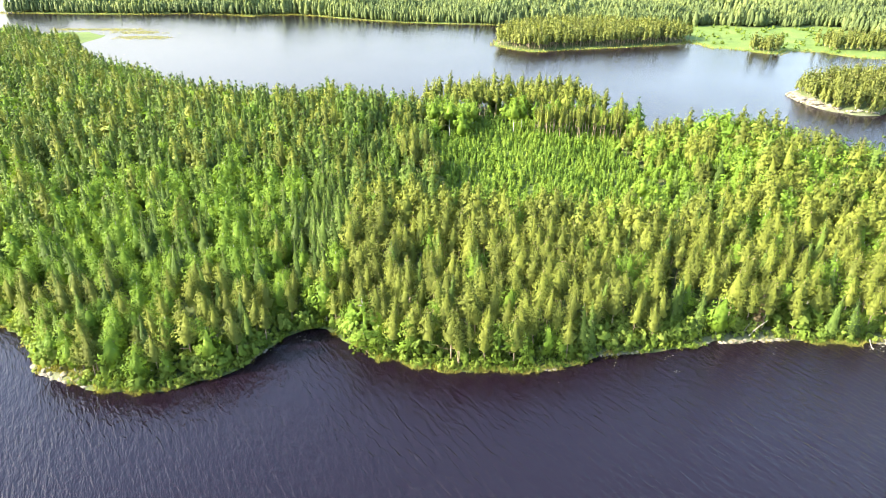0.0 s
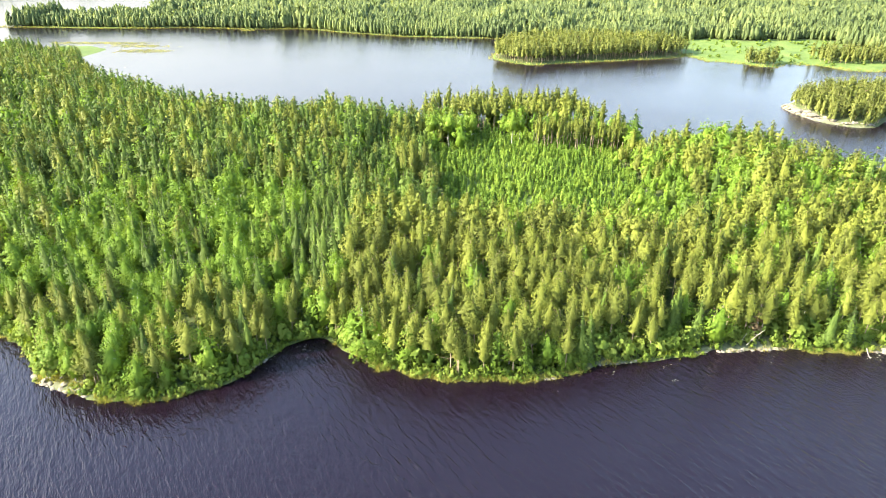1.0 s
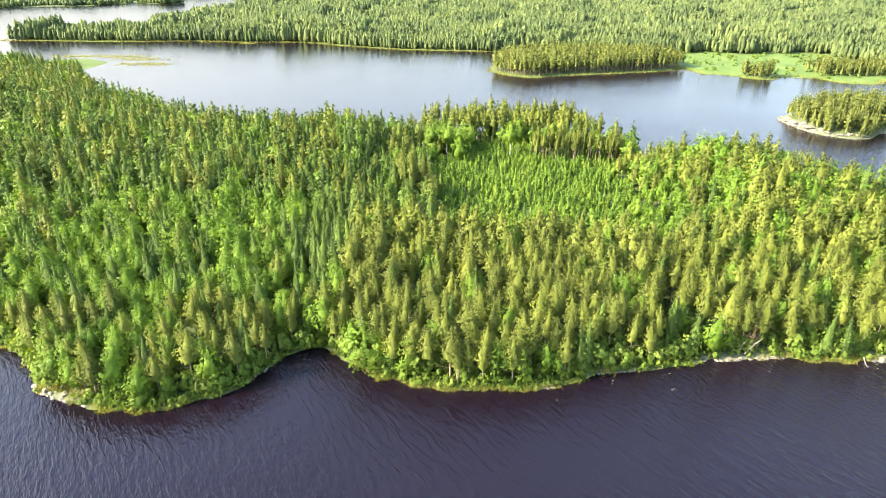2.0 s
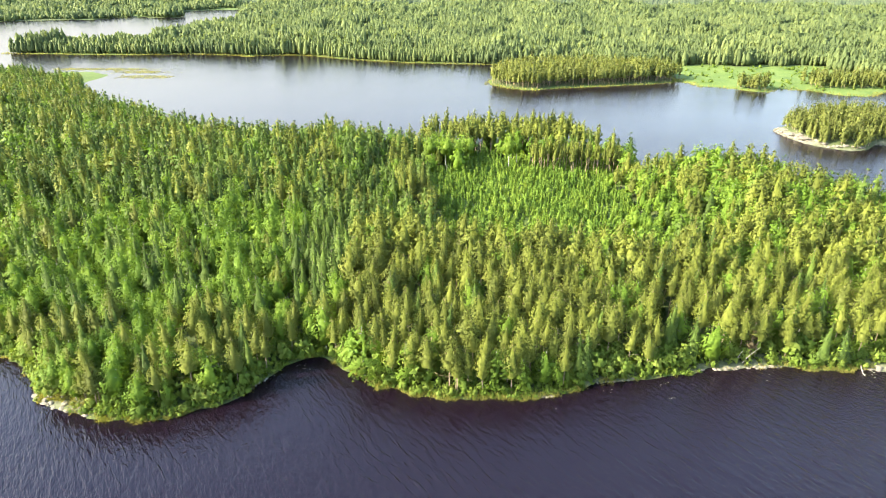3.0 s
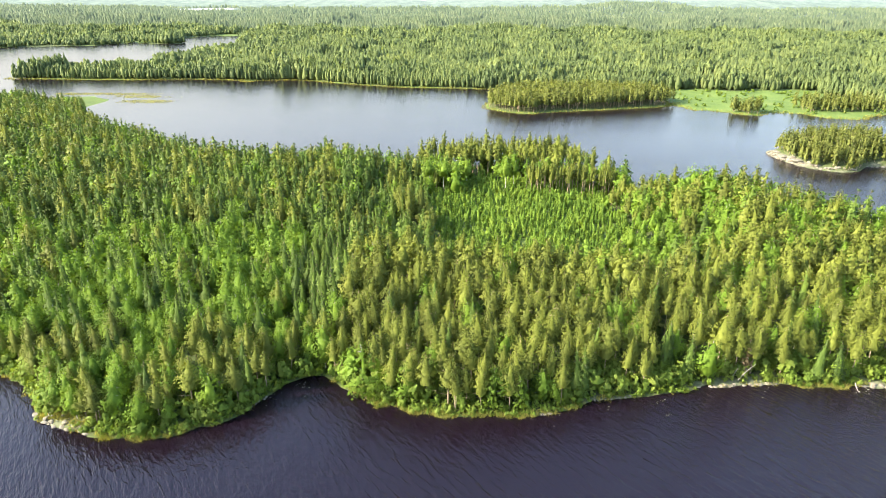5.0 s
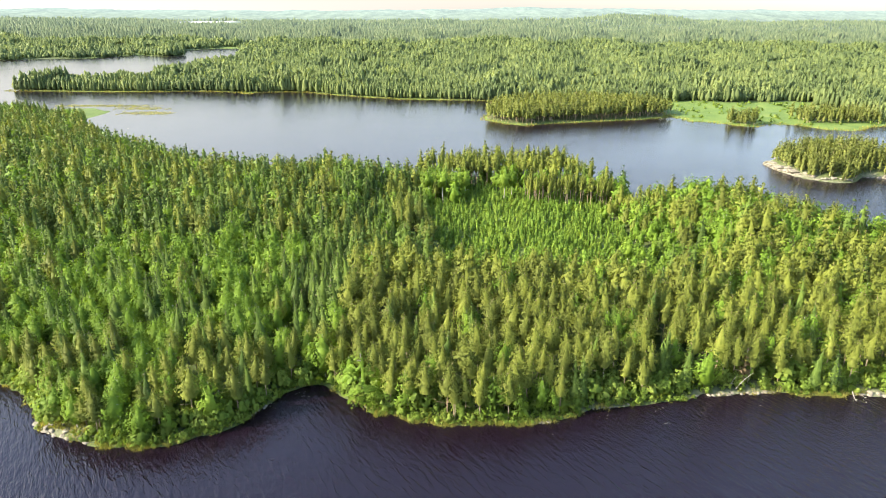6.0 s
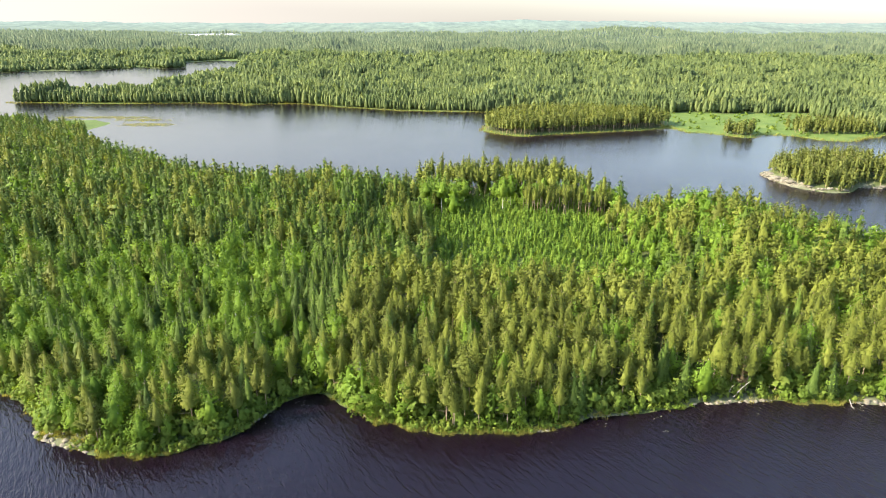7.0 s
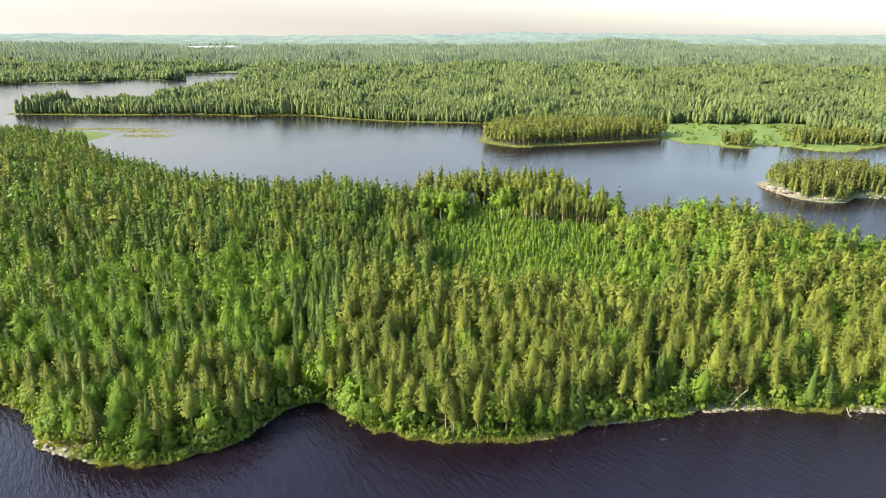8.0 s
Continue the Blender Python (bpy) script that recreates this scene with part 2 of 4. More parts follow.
# ---------------------------------------------------------------- plan of land and water (metres)
FRONT_SHORE = [(-330, 262), (-250, 205), (-180, 164), (-125, 144), (-111, 135), (-105, 129.5), (-102, 123.5), (-95, 121.3), (-86, 118), (-79.6, 116.4), (-67, 116.8),
               (-60.4, 120.7), (-54, 123.5), (-49.7, 128.2), (-47.3, 133.3), (-43.2, 138.6), (-40.3, 142), (-34.7, 143.7), (-31.2, 142.6), (-27.4, 138.6),
               (-20.5, 133.7), (-17, 130.1), (-11, 129.2), (-4.9, 126.4), (0.3, 125.4), (11.4, 125.5), (24.8, 125.8), (31.8, 127.3), (41, 131.8), (51, 133.8),
               (67.6, 136.5), (75.2, 139.4), (79, 138.7), (96, 140.6), (101, 139.2), (112, 138.6), (117.6, 139.7), (128, 138.6), (175, 136), (235, 150)]
BACK_SHORE = [(262, 190), (240, 226), (194, 243), (184, 252), (173, 263), (160, 285), (146, 303), (115, 309), (103, 305), (105, 331), (91, 353), (82, 377), (65, 389),
              (10, 384), (-8, 377), (-17, 353), (-40, 352), (-60, 367), (-90, 354), (-125, 360), (-153, 371), (-170, 387), (-230, 438), (-250, 457), (-275, 484),
              (-330, 585), (-340, 606), (-338, 642), (-365, 672), (-400, 664), (-430, 640), (-560, 620), (-600, 500), (-450, 330)]
MAIN_SHORE = [(5200, 500), (700, 590), (560, 615), (452, 603), (426, 589), (410, 582), (387, 563), (364, 568), (350, 593), (320, 599), (303, 582), (290, 585), (280, 598),
              (262, 611), (252, 609), (250, 630), (238, 640), (244, 690), (215, 722), (150, 742), (59, 752), (-7, 760), (-49, 763), (-85, 778), (-122, 793), (-155, 815),
              (-187, 826), (-243, 815), (-314, 826), (-384, 816), (-455, 813), (-494, 817), (-551, 814)]
BAY_SHORE = [(-556, 824), (-520, 880), (-495, 950), (-500, 1010), (-452, 1000), (-476, 1090), (-450, 1165), (-415, 1265), (-440, 1400), (-465, 1510), (-540, 1780),
             (-580, 1824), (-660, 1725), (-640, 1580), (-575, 1500), (-607, 1463), (-690, 1500), (-720, 1432), (-753, 1376), (-820, 1387), (-857, 1349),
             (-893, 1313), (-1250, 1240), (-5200, 1100), (-5200, 5600), (5200, 5600)]
ISLE_SHORE = [(47, 618), (56, 601), (71, 586), (87, 582), (105, 591), (158, 607), (209, 623), (240, 638), (250, 660), (235, 690), (180, 708), (110, 706), (62, 670)]
ROCK_ISLE = [(236, 431), (233, 412), (237, 391), (245, 380.5), (255, 374), (268, 376.5), (280, 388.5), (290, 389.5), (310, 385), (335, 395), (345, 425), (315, 452), (280, 452), (255, 440)]


def rounded(points, steps):
    """Closed smooth outline through the points (Catmull-Rom)."""
    p = np.array(points, float)
    a, b, c, d = np.roll(p, 1, 0), p, np.roll(p, -1, 0), np.roll(p, -2, 0)
    out = []
    for k in range(steps):
        s = k / steps
        out.append(0.5 * (2 * b + (c - a) * s + (2 * a - 5 * b + 4 * c - d) * s ** 2 + (3 * b - a - 3 * c + d) * s ** 3))
    return np.stack(out, 1).reshape(-1, 2)


def inland(outline, xy):
    """Metres from the outline, positive within it."""
    best = np.full(len(xy), 1e12)
    inside = np.zeros(len(xy), bool)
    x, y = xy[:, 0], xy[:, 1]
    for (ax, ay), (bx, by) in zip(outline, np.roll(outline, -1, 0)):
        dx, dy = bx - ax, by - ay
        s = np.clip(((x - ax) * dx + (y - ay) * dy) / (dx * dx + dy * dy + 1e-9), 0, 1)
        best = np.minimum(best, (x - ax - s * dx) ** 2 + (y - ay - s * dy) ** 2)
        if ay != by:
            cross = (ay > y) != (by > y)
            inside ^= cross & (x < (bx - ax) * (y - ay) / (by - ay) + ax)
    return np.where(inside, 1, -1) * np.sqrt(best)


OUTLINES = {"peninsula": rounded(FRONT_SHORE + BACK_SHORE, 3), "rock_isle": rounded(ROCK_ISLE, 3),
            "isle": rounded(ISLE_SHORE, 3), "main": np.array(MAIN_SHORE + BAY_SHORE, float)}
WAVES = [(random.uniform(0, 6.28), random.uniform(0, 6.28)) for _ in range(24)]


def wavy(xy, size, octaves=4, start=0):
    """Smooth noise of about -1 to 1 with features of that size."""
    out, amp = np.zeros(len(xy)), 1.0
    for k in range(octaves):
        a, ph = WAVES[(start + 2 * k) % 24]
        c, ph2 = WAVES[(start + 2 * k + 1) % 24]
        w = 6.28 / size * 1.9 ** k
        u = xy[:, 0] * math.cos(a) + xy[:, 1] * math.sin(a)
        v = xy[:, 0] * math.cos(a + 1.9) + xy[:, 1] * math.sin(a + 1.9)
        out += amp * np.sin(u * w + ph + 1.3 * np.sin(v * w * 0.7 + ph2)) * np.cos(v * w * 0.8 + c)
        amp *= 0.55
    return out


def bump_at(xy, x, y, rx, ry):
    return np.exp(-((xy[:, 0] - x) / rx) ** 2 - ((xy[:, 1] - y) / ry) ** 2)


def shore_distance(xy):
    d = np.full(len(xy), -1e9)
    for o in OUTLINES.values():
        d = np.maximum(d, inland(o, xy))
    return d + 0.7 * wavy(xy, 9, 2, 5) * np.clip(1 - np.abs(d) / 25, 0, 1)


def ground_height(xy, d):
    up = np.clip(d, 0, None)
    h = 0.9 * (1 - np.exp(-up / 2.5)) + np.clip(up / 70, 0, 1) * (1.0 + 0.7 * wavy(xy, 70, 3, 2))
    h += np.clip(up / 40, 0, 1) * (4.0 * bump_at(xy, -45, 265, 110, 90) + 5 * bump_at(xy, -260, 350, 130, 110) + 4 * bump_at(xy, 165, 215, 50, 40))
    h += 8.0 * bump_at(xy, 280, 415, 42, 32) * np.clip(up / 9, 0, 1)
    h += 1.8 * bump_at(xy, -91, 127, 13, 9) * np.clip(up / 3, 0, 1)
    far = np.clip((xy[:, 1] - 900) / 1500, 0, 1) * np.clip(up / 200, 0, 1)
    h += far * (11 + 13 * wavy(xy, 620, 3, 7)).clip(1, 60)
    sink = np.clip(-d, 0, None)
    return np.where(d > 0, h, -np.minimum(3.0, 0.18 * sink))


def meadow_share(xy, d):
    """1 on open grass: the bay meadow, the spit of grass, the young clearing and thin strips along the shores."""
    x, y = xy[:, 0], xy[:, 1]
    wob = 9 * wavy(xy, 60, 3, 3)
    bay = np.clip((750 + wob - y) / 6, 0, 1) * np.clip((x - 236) / 6, 0, 1) * np.clip((y - 540) / 5, 0, 1) * np.clip((452 + wob - x) / 8, 0, 1)
    spit = 0.7 * np.clip((y - 598) / 6, 0, 1) * np.clip((x + 404) / 6, 0, 1) * np.clip((y < 700).astype(float), 0, 1) * (x < -300)
    strip = np.clip((3 - d) / 1.5, 0, 1) * (y > 500) + 0.15 * np.clip((1.2 - d) / 1.0, 0, 1) * (y <= 500)
    far_field = far_clearing(xy)
    return np.clip(bay + spit + strip + far_field + 0.75 * clearing_share(xy), 0, 1)


def far_clearing(xy):
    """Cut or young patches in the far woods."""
    return np.clip(np.clip((wavy(xy, 300, 3, 17) - 0.85) * 6, 0, 0.75) * (xy[:, 1] > 860) + np.clip(bump_at(xy, -185, 1540, 130, 60) * 4 - 1.4, 0, 1), 0, 1)


def clearing_share(xy):
    x, y = xy[:, 0], xy[:, 1]
    wob = 6 * wavy(xy, 40, 3, 9)
    left = -7 + 0.05 * (y - 240)
    back = 311 - 0.05 * x + 32 * np.clip((x - 12) / 4, 0, 1) * np.clip((53 - x) / 4, 0, 1)
    return (np.clip((x - left + wob) / 3, 0, 1) * np.clip((92 + 1.5 * wob - x) / 3, 0, 1) * np.clip((y - 199 + 0.12 * np.clip(x - 40, 0, 60) - 0.5 * wob) / 3, 0, 1)
            * np.clip((back + wob - y) / 3, 0, 1))


def rock_share(xy, d):
    tip = bump_at(xy, -95, 123, 11, 5) * 0.5
    isle = np.clip((6 - d) / 2, 0, 1) * bump_at(xy, 237, 406, 13, 24) * 1.6 + np.clip((2.6 - d) / 1.5, 0, 1) * (0.6 * bump_at(xy, 254, 377, 12, 8) + bump_at(xy, 295, 388, 14, 8))
    edge = np.clip((3.2 - d) / 1.2, 0, 1) * (0.55 * bump_at(xy, 83, 140, 14, 8) + 0.6 * bump_at(xy, 124, 139, 11, 8) + 0.4 * bump_at(xy, 44, 133, 6, 6))
    return np.clip(tip + isle + edge + 0.25 * wavy(xy, 5, 2, 1) * (tip + isle + edge), 0, 1) * (d > -1.5)


def rng_noise(count):
    return np.random.default_rng(5).uniform(-1, 1, count)


def mesh_from(name, verts, faces, materials, tint=None, normals=None):
    """One mesh of triangles or quads from arrays."""
    me = bpy.data.meshes.new(name)
    verts, faces = np.asarray(verts, np.float32), np.asarray(faces, np.int32)
    k = faces.shape[1]
    me.vertices.add(len(verts))
    me.vertices.foreach_set("co", verts.ravel())
    me.loops.add(faces.size)
    me.loops.foreach_set("vertex_index", faces.ravel())
    me.polygons.add(len(faces))
    me.polygons.foreach_set("loop_start", np.arange(0, faces.size, k, dtype=np.int32))
    for mat in materials:
        me.materials.append(mat)
    if tint is not None:
        me.attributes.new("tint", "FLOAT", "POINT").data.foreach_set("value", np.asarray(tint, np.float32))
    if normals is not None:
        me.attributes.new("custom_normal", "FLOAT_VECTOR", "POINT").data.foreach_set("vector", np.asarray(normals, np.float32).ravel())
    me.update(calc_edges=True)
    me.validate()
    return me


# ---------------------------------------------------------------- ground and water
def axis(fine_from, fine_to, step, low, high, growth):
    mid = list(np.arange(fine_from, fine_to, step))
    up, s = [fine_to], step
    while up[-1] < high:
        s *= growth
        up.append(min(high, up[-1] + s))
    down, s = [], step
    at = fine_from
    while at > low:
        s *= growth
        at = max(low, at - s)
        down.append(at)
    return np.array(down[::-1] + mid + up)


xs = axis(-135, 345, 3.4, -4900, 4900, 1.09)
ys = axis(112, 455, 3.4, -900, 4950, 1.045)
gx, gy = np.meshgrid(xs, ys)
gxy = np.stack([gx.ravel(), gy.ravel()], 1)
gd = shore_distance(gxy)
gz = ground_height(gxy, gd)
ids = np.arange(len(gxy)).reshape(len(ys), len(xs))
quads = np.stack([ids[:-1, :-1], ids[:-1, 1:], ids[1:, 1:], ids[1:, :-1]], -1).reshape(-1, 4)
gm = mesh_from("ground", np.column_stack([gxy, gz]), quads, [GROUND])
gm.attributes.new("meadow", "FLOAT", "POINT").data.foreach_set("value", meadow_share(gxy, gd).astype(np.float32))
gm.attributes.new("rock", "FLOAT", "POINT").data.foreach_set("value", rock_share(gxy, gd).astype(np.float32))
gm.polygons.foreach_set("use_smooth", np.ones(len(quads), bool))
tagged(new("ground", gm), "mossy forest floor with meadow, clearing and bare rock", "ground", kind="structure")

wx = np.linspace(-4900, 4900, 9)
wy = np.linspace(-900, 4950, 9)
wgx, wgy = np.meshgrid(wx, wy)
wid = np.arange(81).reshape(9, 9)
wq = np.stack([wid[:-1, :-1], wid[:-1, 1:], wid[1:, 1:], wid[1:, :-1]], -1).reshape(-1, 4)
tagged(new("water", mesh_from("water", np.column_stack([wgx.ravel(), wgy.ravel(), np.zeros(81)]), wq, [WATER])),
       "dark brown rippled lake water round wooded peninsula and islands", "lake", kind="structure")


# hills at the edge of sight, over two and a half kilometres off
def hill_height(xy):
    """Ridge after ridge of low hills, rising to the horizon."""
    u, y = xy[:, 0] / xy[:, 1], xy[:, 1]
    share = (y - 2640) / (4900 - 2640)
    h = 4 + 93 * share.clip(0) ** 0.9 + (2 + 2.5 * share) * wavy(xy, 700, 4, 7) * np.clip(share * 6, 0, 1)
    h += 34 * share.clip(0) * np.clip((u + 0.25) / 0.45, 0, 1)
    for at, wide, off, deep, tall in ((0.3, 0.085, 3500, 220, 30), (-0.56, 0.06, 3000, 180, 17), (0.47, 0.06, 4100, 200, 17), (0.13, 0.06, 4700, 200, 15), (0.62, 0.07, 3300, 200, 16), (-0.15, 0.07, 4300, 200, 10)):
        h += tall * np.exp(-((u - at) / wide) ** 2 - ((y - off) / deep) ** 2)
    return h


bu, bv = np.meshgrid(np.linspace(-0.95, 0.95, 330), 2640 * (4900 / 2640) ** np.linspace(0, 1, 90))
bxy = np.stack([(bu * bv).ravel(), bv.ravel()], 1)
u_, y_ = bu.ravel(), bv.ravel()
hz = hill_height(bxy)
pond = np.clip(3.2 * np.exp(-((u_ + 0.338) / 0.05) ** 2 - ((y_ - 3380) / 95) ** 2) - 1.2 + 0.9 * wavy(bxy, 260, 2, 3), 0, 1)
hz += rng_noise(len(bxy)) * 3.5 * (1 - pond)
bid = np.arange(len(bxy)).reshape(bu.shape)
bq = np.stack([bid[:-1, :-1], bid[:-1, 1:], bid[1:, 1:], bid[1:, :-1]], -1).reshape(-1, 4)
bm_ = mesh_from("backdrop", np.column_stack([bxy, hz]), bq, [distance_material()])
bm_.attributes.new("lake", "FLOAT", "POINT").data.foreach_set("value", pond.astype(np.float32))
tagged(new("backdrop", bm_), "wooded hills and far lake with painted haze on the horizon", "hills", kind="structure")


# ---------------------------------------------------------------- tree shapes
def unit(v):
    return v / (np.linalg.norm(v, axis=-1, keepdims=True) + 1e-9)


def tufts(rng, centres, out, size, count, droop=0.0, width=0.42, loose=0.4):
    """Needle boughs: pointed blades that overlap like shingles, each facing roughly away from the stem."""
    k = len(centres)
    face = unit(out[:, None, :] + np.array([0, 0, 0.45]) + loose * rng.normal(size=(k, count, 3)))
    way = out[:, None, :] * 0.75 + np.array([0, 0, -droop]) + 0.55 * rng.normal(size=(k, count, 3))
    way = unit(way - face * (way * face).sum(-1, keepdims=True))
    side = np.cross(face, way)
    s = (size[:, None] * rng.uniform(0.65, 1.25, (k, count)))[..., None]
    c = centres[:, None, :] + rng.normal(size=(k, count, 3)) * s * 0.3
    v = np.stack([c - way * s * 0.5 + side * s * width, c - way * s * 0.5 - side * s * width, c + way * s * 0.75], 2).reshape(-1, 3)
    return v, np.arange(len(v)).reshape(-1, 3)


def leaf_clumps(rng, centres, out, size, count):
    """Loose clumps of broad leaves: small tilted triangles round each centre."""
    k = len(centres)
    c = centres[:, None, :] + rng.normal(size=(k, count, 3)) * size[:, None, None] * 0.38
    n = unit(out[:, None, :] * 1.1 + rng.normal(size=(k, count, 3)) * 0.36 + np.array([0, 0, 0.4]))
    a = unit(np.cross(n, rng.normal(size=(k, count, 3))))
    b = np.cross(n, a)
    s = (size[:, None] * rng.uniform(0.55, 0.95, (k, count)))[..., None]
    v = np.stack([c + a * s, c - a * s * 0.55 + b * s * 0.8, c - a * s * 0.5 - b * s * 0.85], 2).reshape(-1, 3)
    return v, np.arange(len(v)).reshape(-1, 3)


def tube(points, radii, sides=6):
    pts = np.asarray(points, float)
    v, f = [], []
    for i, (p, r) in enumerate(zip(pts, radii)):
        ahead = unit(pts[min(i + 1, len(pts) - 1)] - pts[max(i - 1, 0)])
        e = unit(np.cross(ahead, (0.31, 0.87, 0.11)))
        g = np.cross(ahead, e)
        for s in range(sides):
            a = 6.2832 * s / sides
            v.append(p + r * (e * math.cos(a) + g * math.sin(a)))
    for i in range(len(pts) - 1):
        for s in range(sides):
            a, b = i * sides + s, i * sides + (s + 1) % sides
            f += [(a, b, b + sides), (a, b + sides, a + sides)]
    return np.array(v), np.array(f)


def joined(pieces):
    v, f, at = [], [], 0
    for pv, pf in pieces:
        v.append(pv)
        f.append(pf + at)
        at += len(pv)
    return np.concatenate(v), np.concatenate(f)


def crown_profile(kind, u):
    """Crown radius as a share of its widest, u from crown base 0 to tip 1."""
    if kind == "pine":
        return (1 - u) ** 0.75 * (0.7 + 0.5 * np.clip(u * 3.2, 0, 1)) + 0.04
    if kind == "spruce":
        return (1 - u) ** 0.85 * (0.8 + 0.2 * np.clip(u * 5, 0, 1)) + 0.03
    return np.sqrt(np.clip(1 - (1.85 * (u - 0.42)) ** 2, 0.05, 1)) * (0.75 + 0.25 * (u < 0.6))


def crown_normals(form, stem, shape, spray, tall, base, wide):
    """Foliage takes the light as the rounded crown does, with each spray turned a little its own way. Returns corners, faces, normals."""
    v, f = shape
    f = f.copy()
    w = np.clip(v[:, 2] / tall, 0, 1)
    u = np.clip((w - base) / (1 - base), 0, 1)
    r = (v - stem(w))[:, :2]
    far = np.linalg.norm(r, axis=1, keepdims=True) + 1e-6
    rel = np.clip(far / (wide * crown_profile(form, u) + 0.05)[:, None], 0.15, 1.2)
    up = {"pine": 0.2 + 0.8 * u ** 2, "spruce": 0.3 + 0.5 * u, "birch": 1.7 * (u - 0.36)}[form]
    n = unit(np.column_stack([r / far * rel, up]))
    tri = np.arange(spray * 3).reshape(-1, 3)
    geo = unit(np.cross(v[tri[:, 1]] - v[tri[:, 0]], v[tri[:, 2]] - v[tri[:, 0]]))
    turn = (geo * n[tri].mean(1)).sum(1) < 0
    f[:spray][turn] = f[:spray][turn][:, ::-1]
    geo[turn] *= -1
    n[:spray * 3] = unit(0.75 * n[:spray * 3] + 0.25 * np.repeat(geo, 3, 0))
    return v, f, n


SIZE = {"pine": 2.6, "spruce": 2.6, "birch": 2.1}
SHAPES = {"pine": (17.0, 0.36, 3.2), "spruce": (16.6, 0.08, 3.6), "birch": (13.4, 0.15, 3.6), "isle_pine": (13.0, 0.14, 2.1), "shrub": (2.8, 0.02, 1.6), "shore_birch": (12.0, 0.03, 2.7), "tall_birch": (18.0, 0.45, 3.1), "tall_pine": (19.0, 0.5, 2.2), "young": (5.0, 0.03, 1.3), "dead": (13.0, 0.2, 1.7)}


def tree_shape(kind, seed, clumps, per, limbs=0, trunk_sides=6):
    """Trunk and crown of one tree, base at the origin."""
    rng = np.random.default_rng(seed)
    tall, base, wide = SHAPES[kind]
    base = base * rng.uniform(0.8, 1.15)
    lean = rng.normal(size=2) * 0.018 * tall
    bend = rng.normal(size=2) * 0.012 * tall

    def stem(w):
        return np.stack([lean[0] * w + bend[0] * np.sin(w * 4), lean[1] * w + bend[1] * np.sin(w * 4), tall * w], -1)
    form = {"young": "spruce", "dead": "spruce", "shrub": "birch", "shore_birch": "birch", "tall_birch": "birch", "tall_pine": "pine", "isle_pine": "pine"}.get(kind, kind)
    # boughs leave the stem in loose whorls; each carries several clumps, sparse within and dense towards its end
    boughs = max(12, clumps // {"pine": 5, "spruce": 5, "birch": 9}[form])
    bu = (np.arange(boughs) + rng.uniform(0, 1, boughs)) / boughs
    bu = bu ** {"pine": 0.9, "spruce": 1.12, "birch": 0.85}[form]
    if form == "spruce":
        whorls = max(5, boughs // 4)
        bu = np.clip((np.floor(bu * whorls) + rng.uniform(0.3, 0.7, boughs)) / whorls, 0, 1)
    bphi = np.arange(boughs) * 2.4 + rng.normal(0, 0.5, boughs)
    blen = rng.uniform(0.72, 1.14, boughs)
    load = crown_profile(form, bu) * blen + 0.22
    own = np.sort(rng.choice(boughs, clumps, p=load / load.sum()))
    along = np.sqrt(rng.uniform({"pine": 0.22, "spruce": 0.2, "birch": 0.35}[form], 1.0, clumps))
    u = np.clip(bu[own] + rng.normal(0, 0.012, clumps), 0, 1)
    w = base + (1 - base) * u
    phi = bphi[own] + rng.normal(0, 0.2, clumps) / along
    reach = wide * crown_profile(form, u) * blen[own] * along
    rise = {"pine": 0.1 + 0.22 * along, "spruce": 0.05 - 0.4 * along, "birch": 0.35 - 0.2 * along}[form]
    out = np.stack([np.cos(phi), np.sin(phi), rise], -1)
    centres = stem(w) + out * reach[:, None]
    if form == "birch":
        centres += rng.normal(size=(clumps, 3)) * 0.13 * wide
    fill = wide * math.sqrt(tall * (1 - base) / wide) / math.sqrt(clumps)
    size = fill * SIZE[form] / math.sqrt(per) * rng.uniform(0.75, 1.25, clumps) * (0.36 + 0.64 * crown_profile(form, u))
    if form == "birch":
        crown = leaf_clumps(rng, centres, unit(out + np.array([0, 0, 0.3])), size, per)
    elif form == "pine":
        crown = tufts(rng, centres, unit(out), size, per, -0.55, 0.4)
    else:
        crown = tufts(rng, centres, unit(out * np.array([1, 1, 0])), size * 1.1, per, 0.45, 0.36, 0.42)
    # the dense inner mass of the crown, under the outer sprays
    levels = np.array([0.02, 0.18, 0.42, 0.68, 0.88, 1.0]) if clumps > 90 else np.array([0.03, 0.3, 0.65, 1.0])
    sides = 7 if clumps > 90 else 5
    deep = {"pine": 0.56, "spruce": 0.6, "birch": 0.68}[form] * {"dead": 0.8, "shore_birch": 0.2, "shrub": 0.8}.get(kind, 1.0)
    mass_v, mass_f = [], []
    for i, lu in enumerate(levels):
        mid = stem(np.array([base + (1 - base) * lu * 0.9]))[0]
        a = 6.2832 * (np.arange(sides) + 0.5 * (i % 2)) / sides
        q = wide * deep * crown_profile(form, lu) * (1.12 - (0.55 if clumps > 300 else 0.7) * lu) * rng.uniform(0.5, 1.25, sides) * (lu < 0.99)
        mass_v.append(mid + np.stack([np.cos(a) * q, np.sin(a) * q, rng.uniform(-0.03, 0.03, sides) * tall * (lu < 0.99)], -1))
        if i:
            lo, hi, j = (i - 1) * sides, i * sides, np.arange(sides)
            n_ = (j + 1) % sides
            mass_f += [np.stack([lo + j, lo + n_, hi + j], -1), np.stack([lo + n_, hi + n_, hi + j], -1)]
    spray = len(crown[1])
    crown = crown_normals(form, stem, joined([crown, (np.concatenate(mass_v), np.concatenate(mass_f))]), spray, tall, base, wide)
    hs = np.linspace(0, 0.97, 5 if limbs else 3)
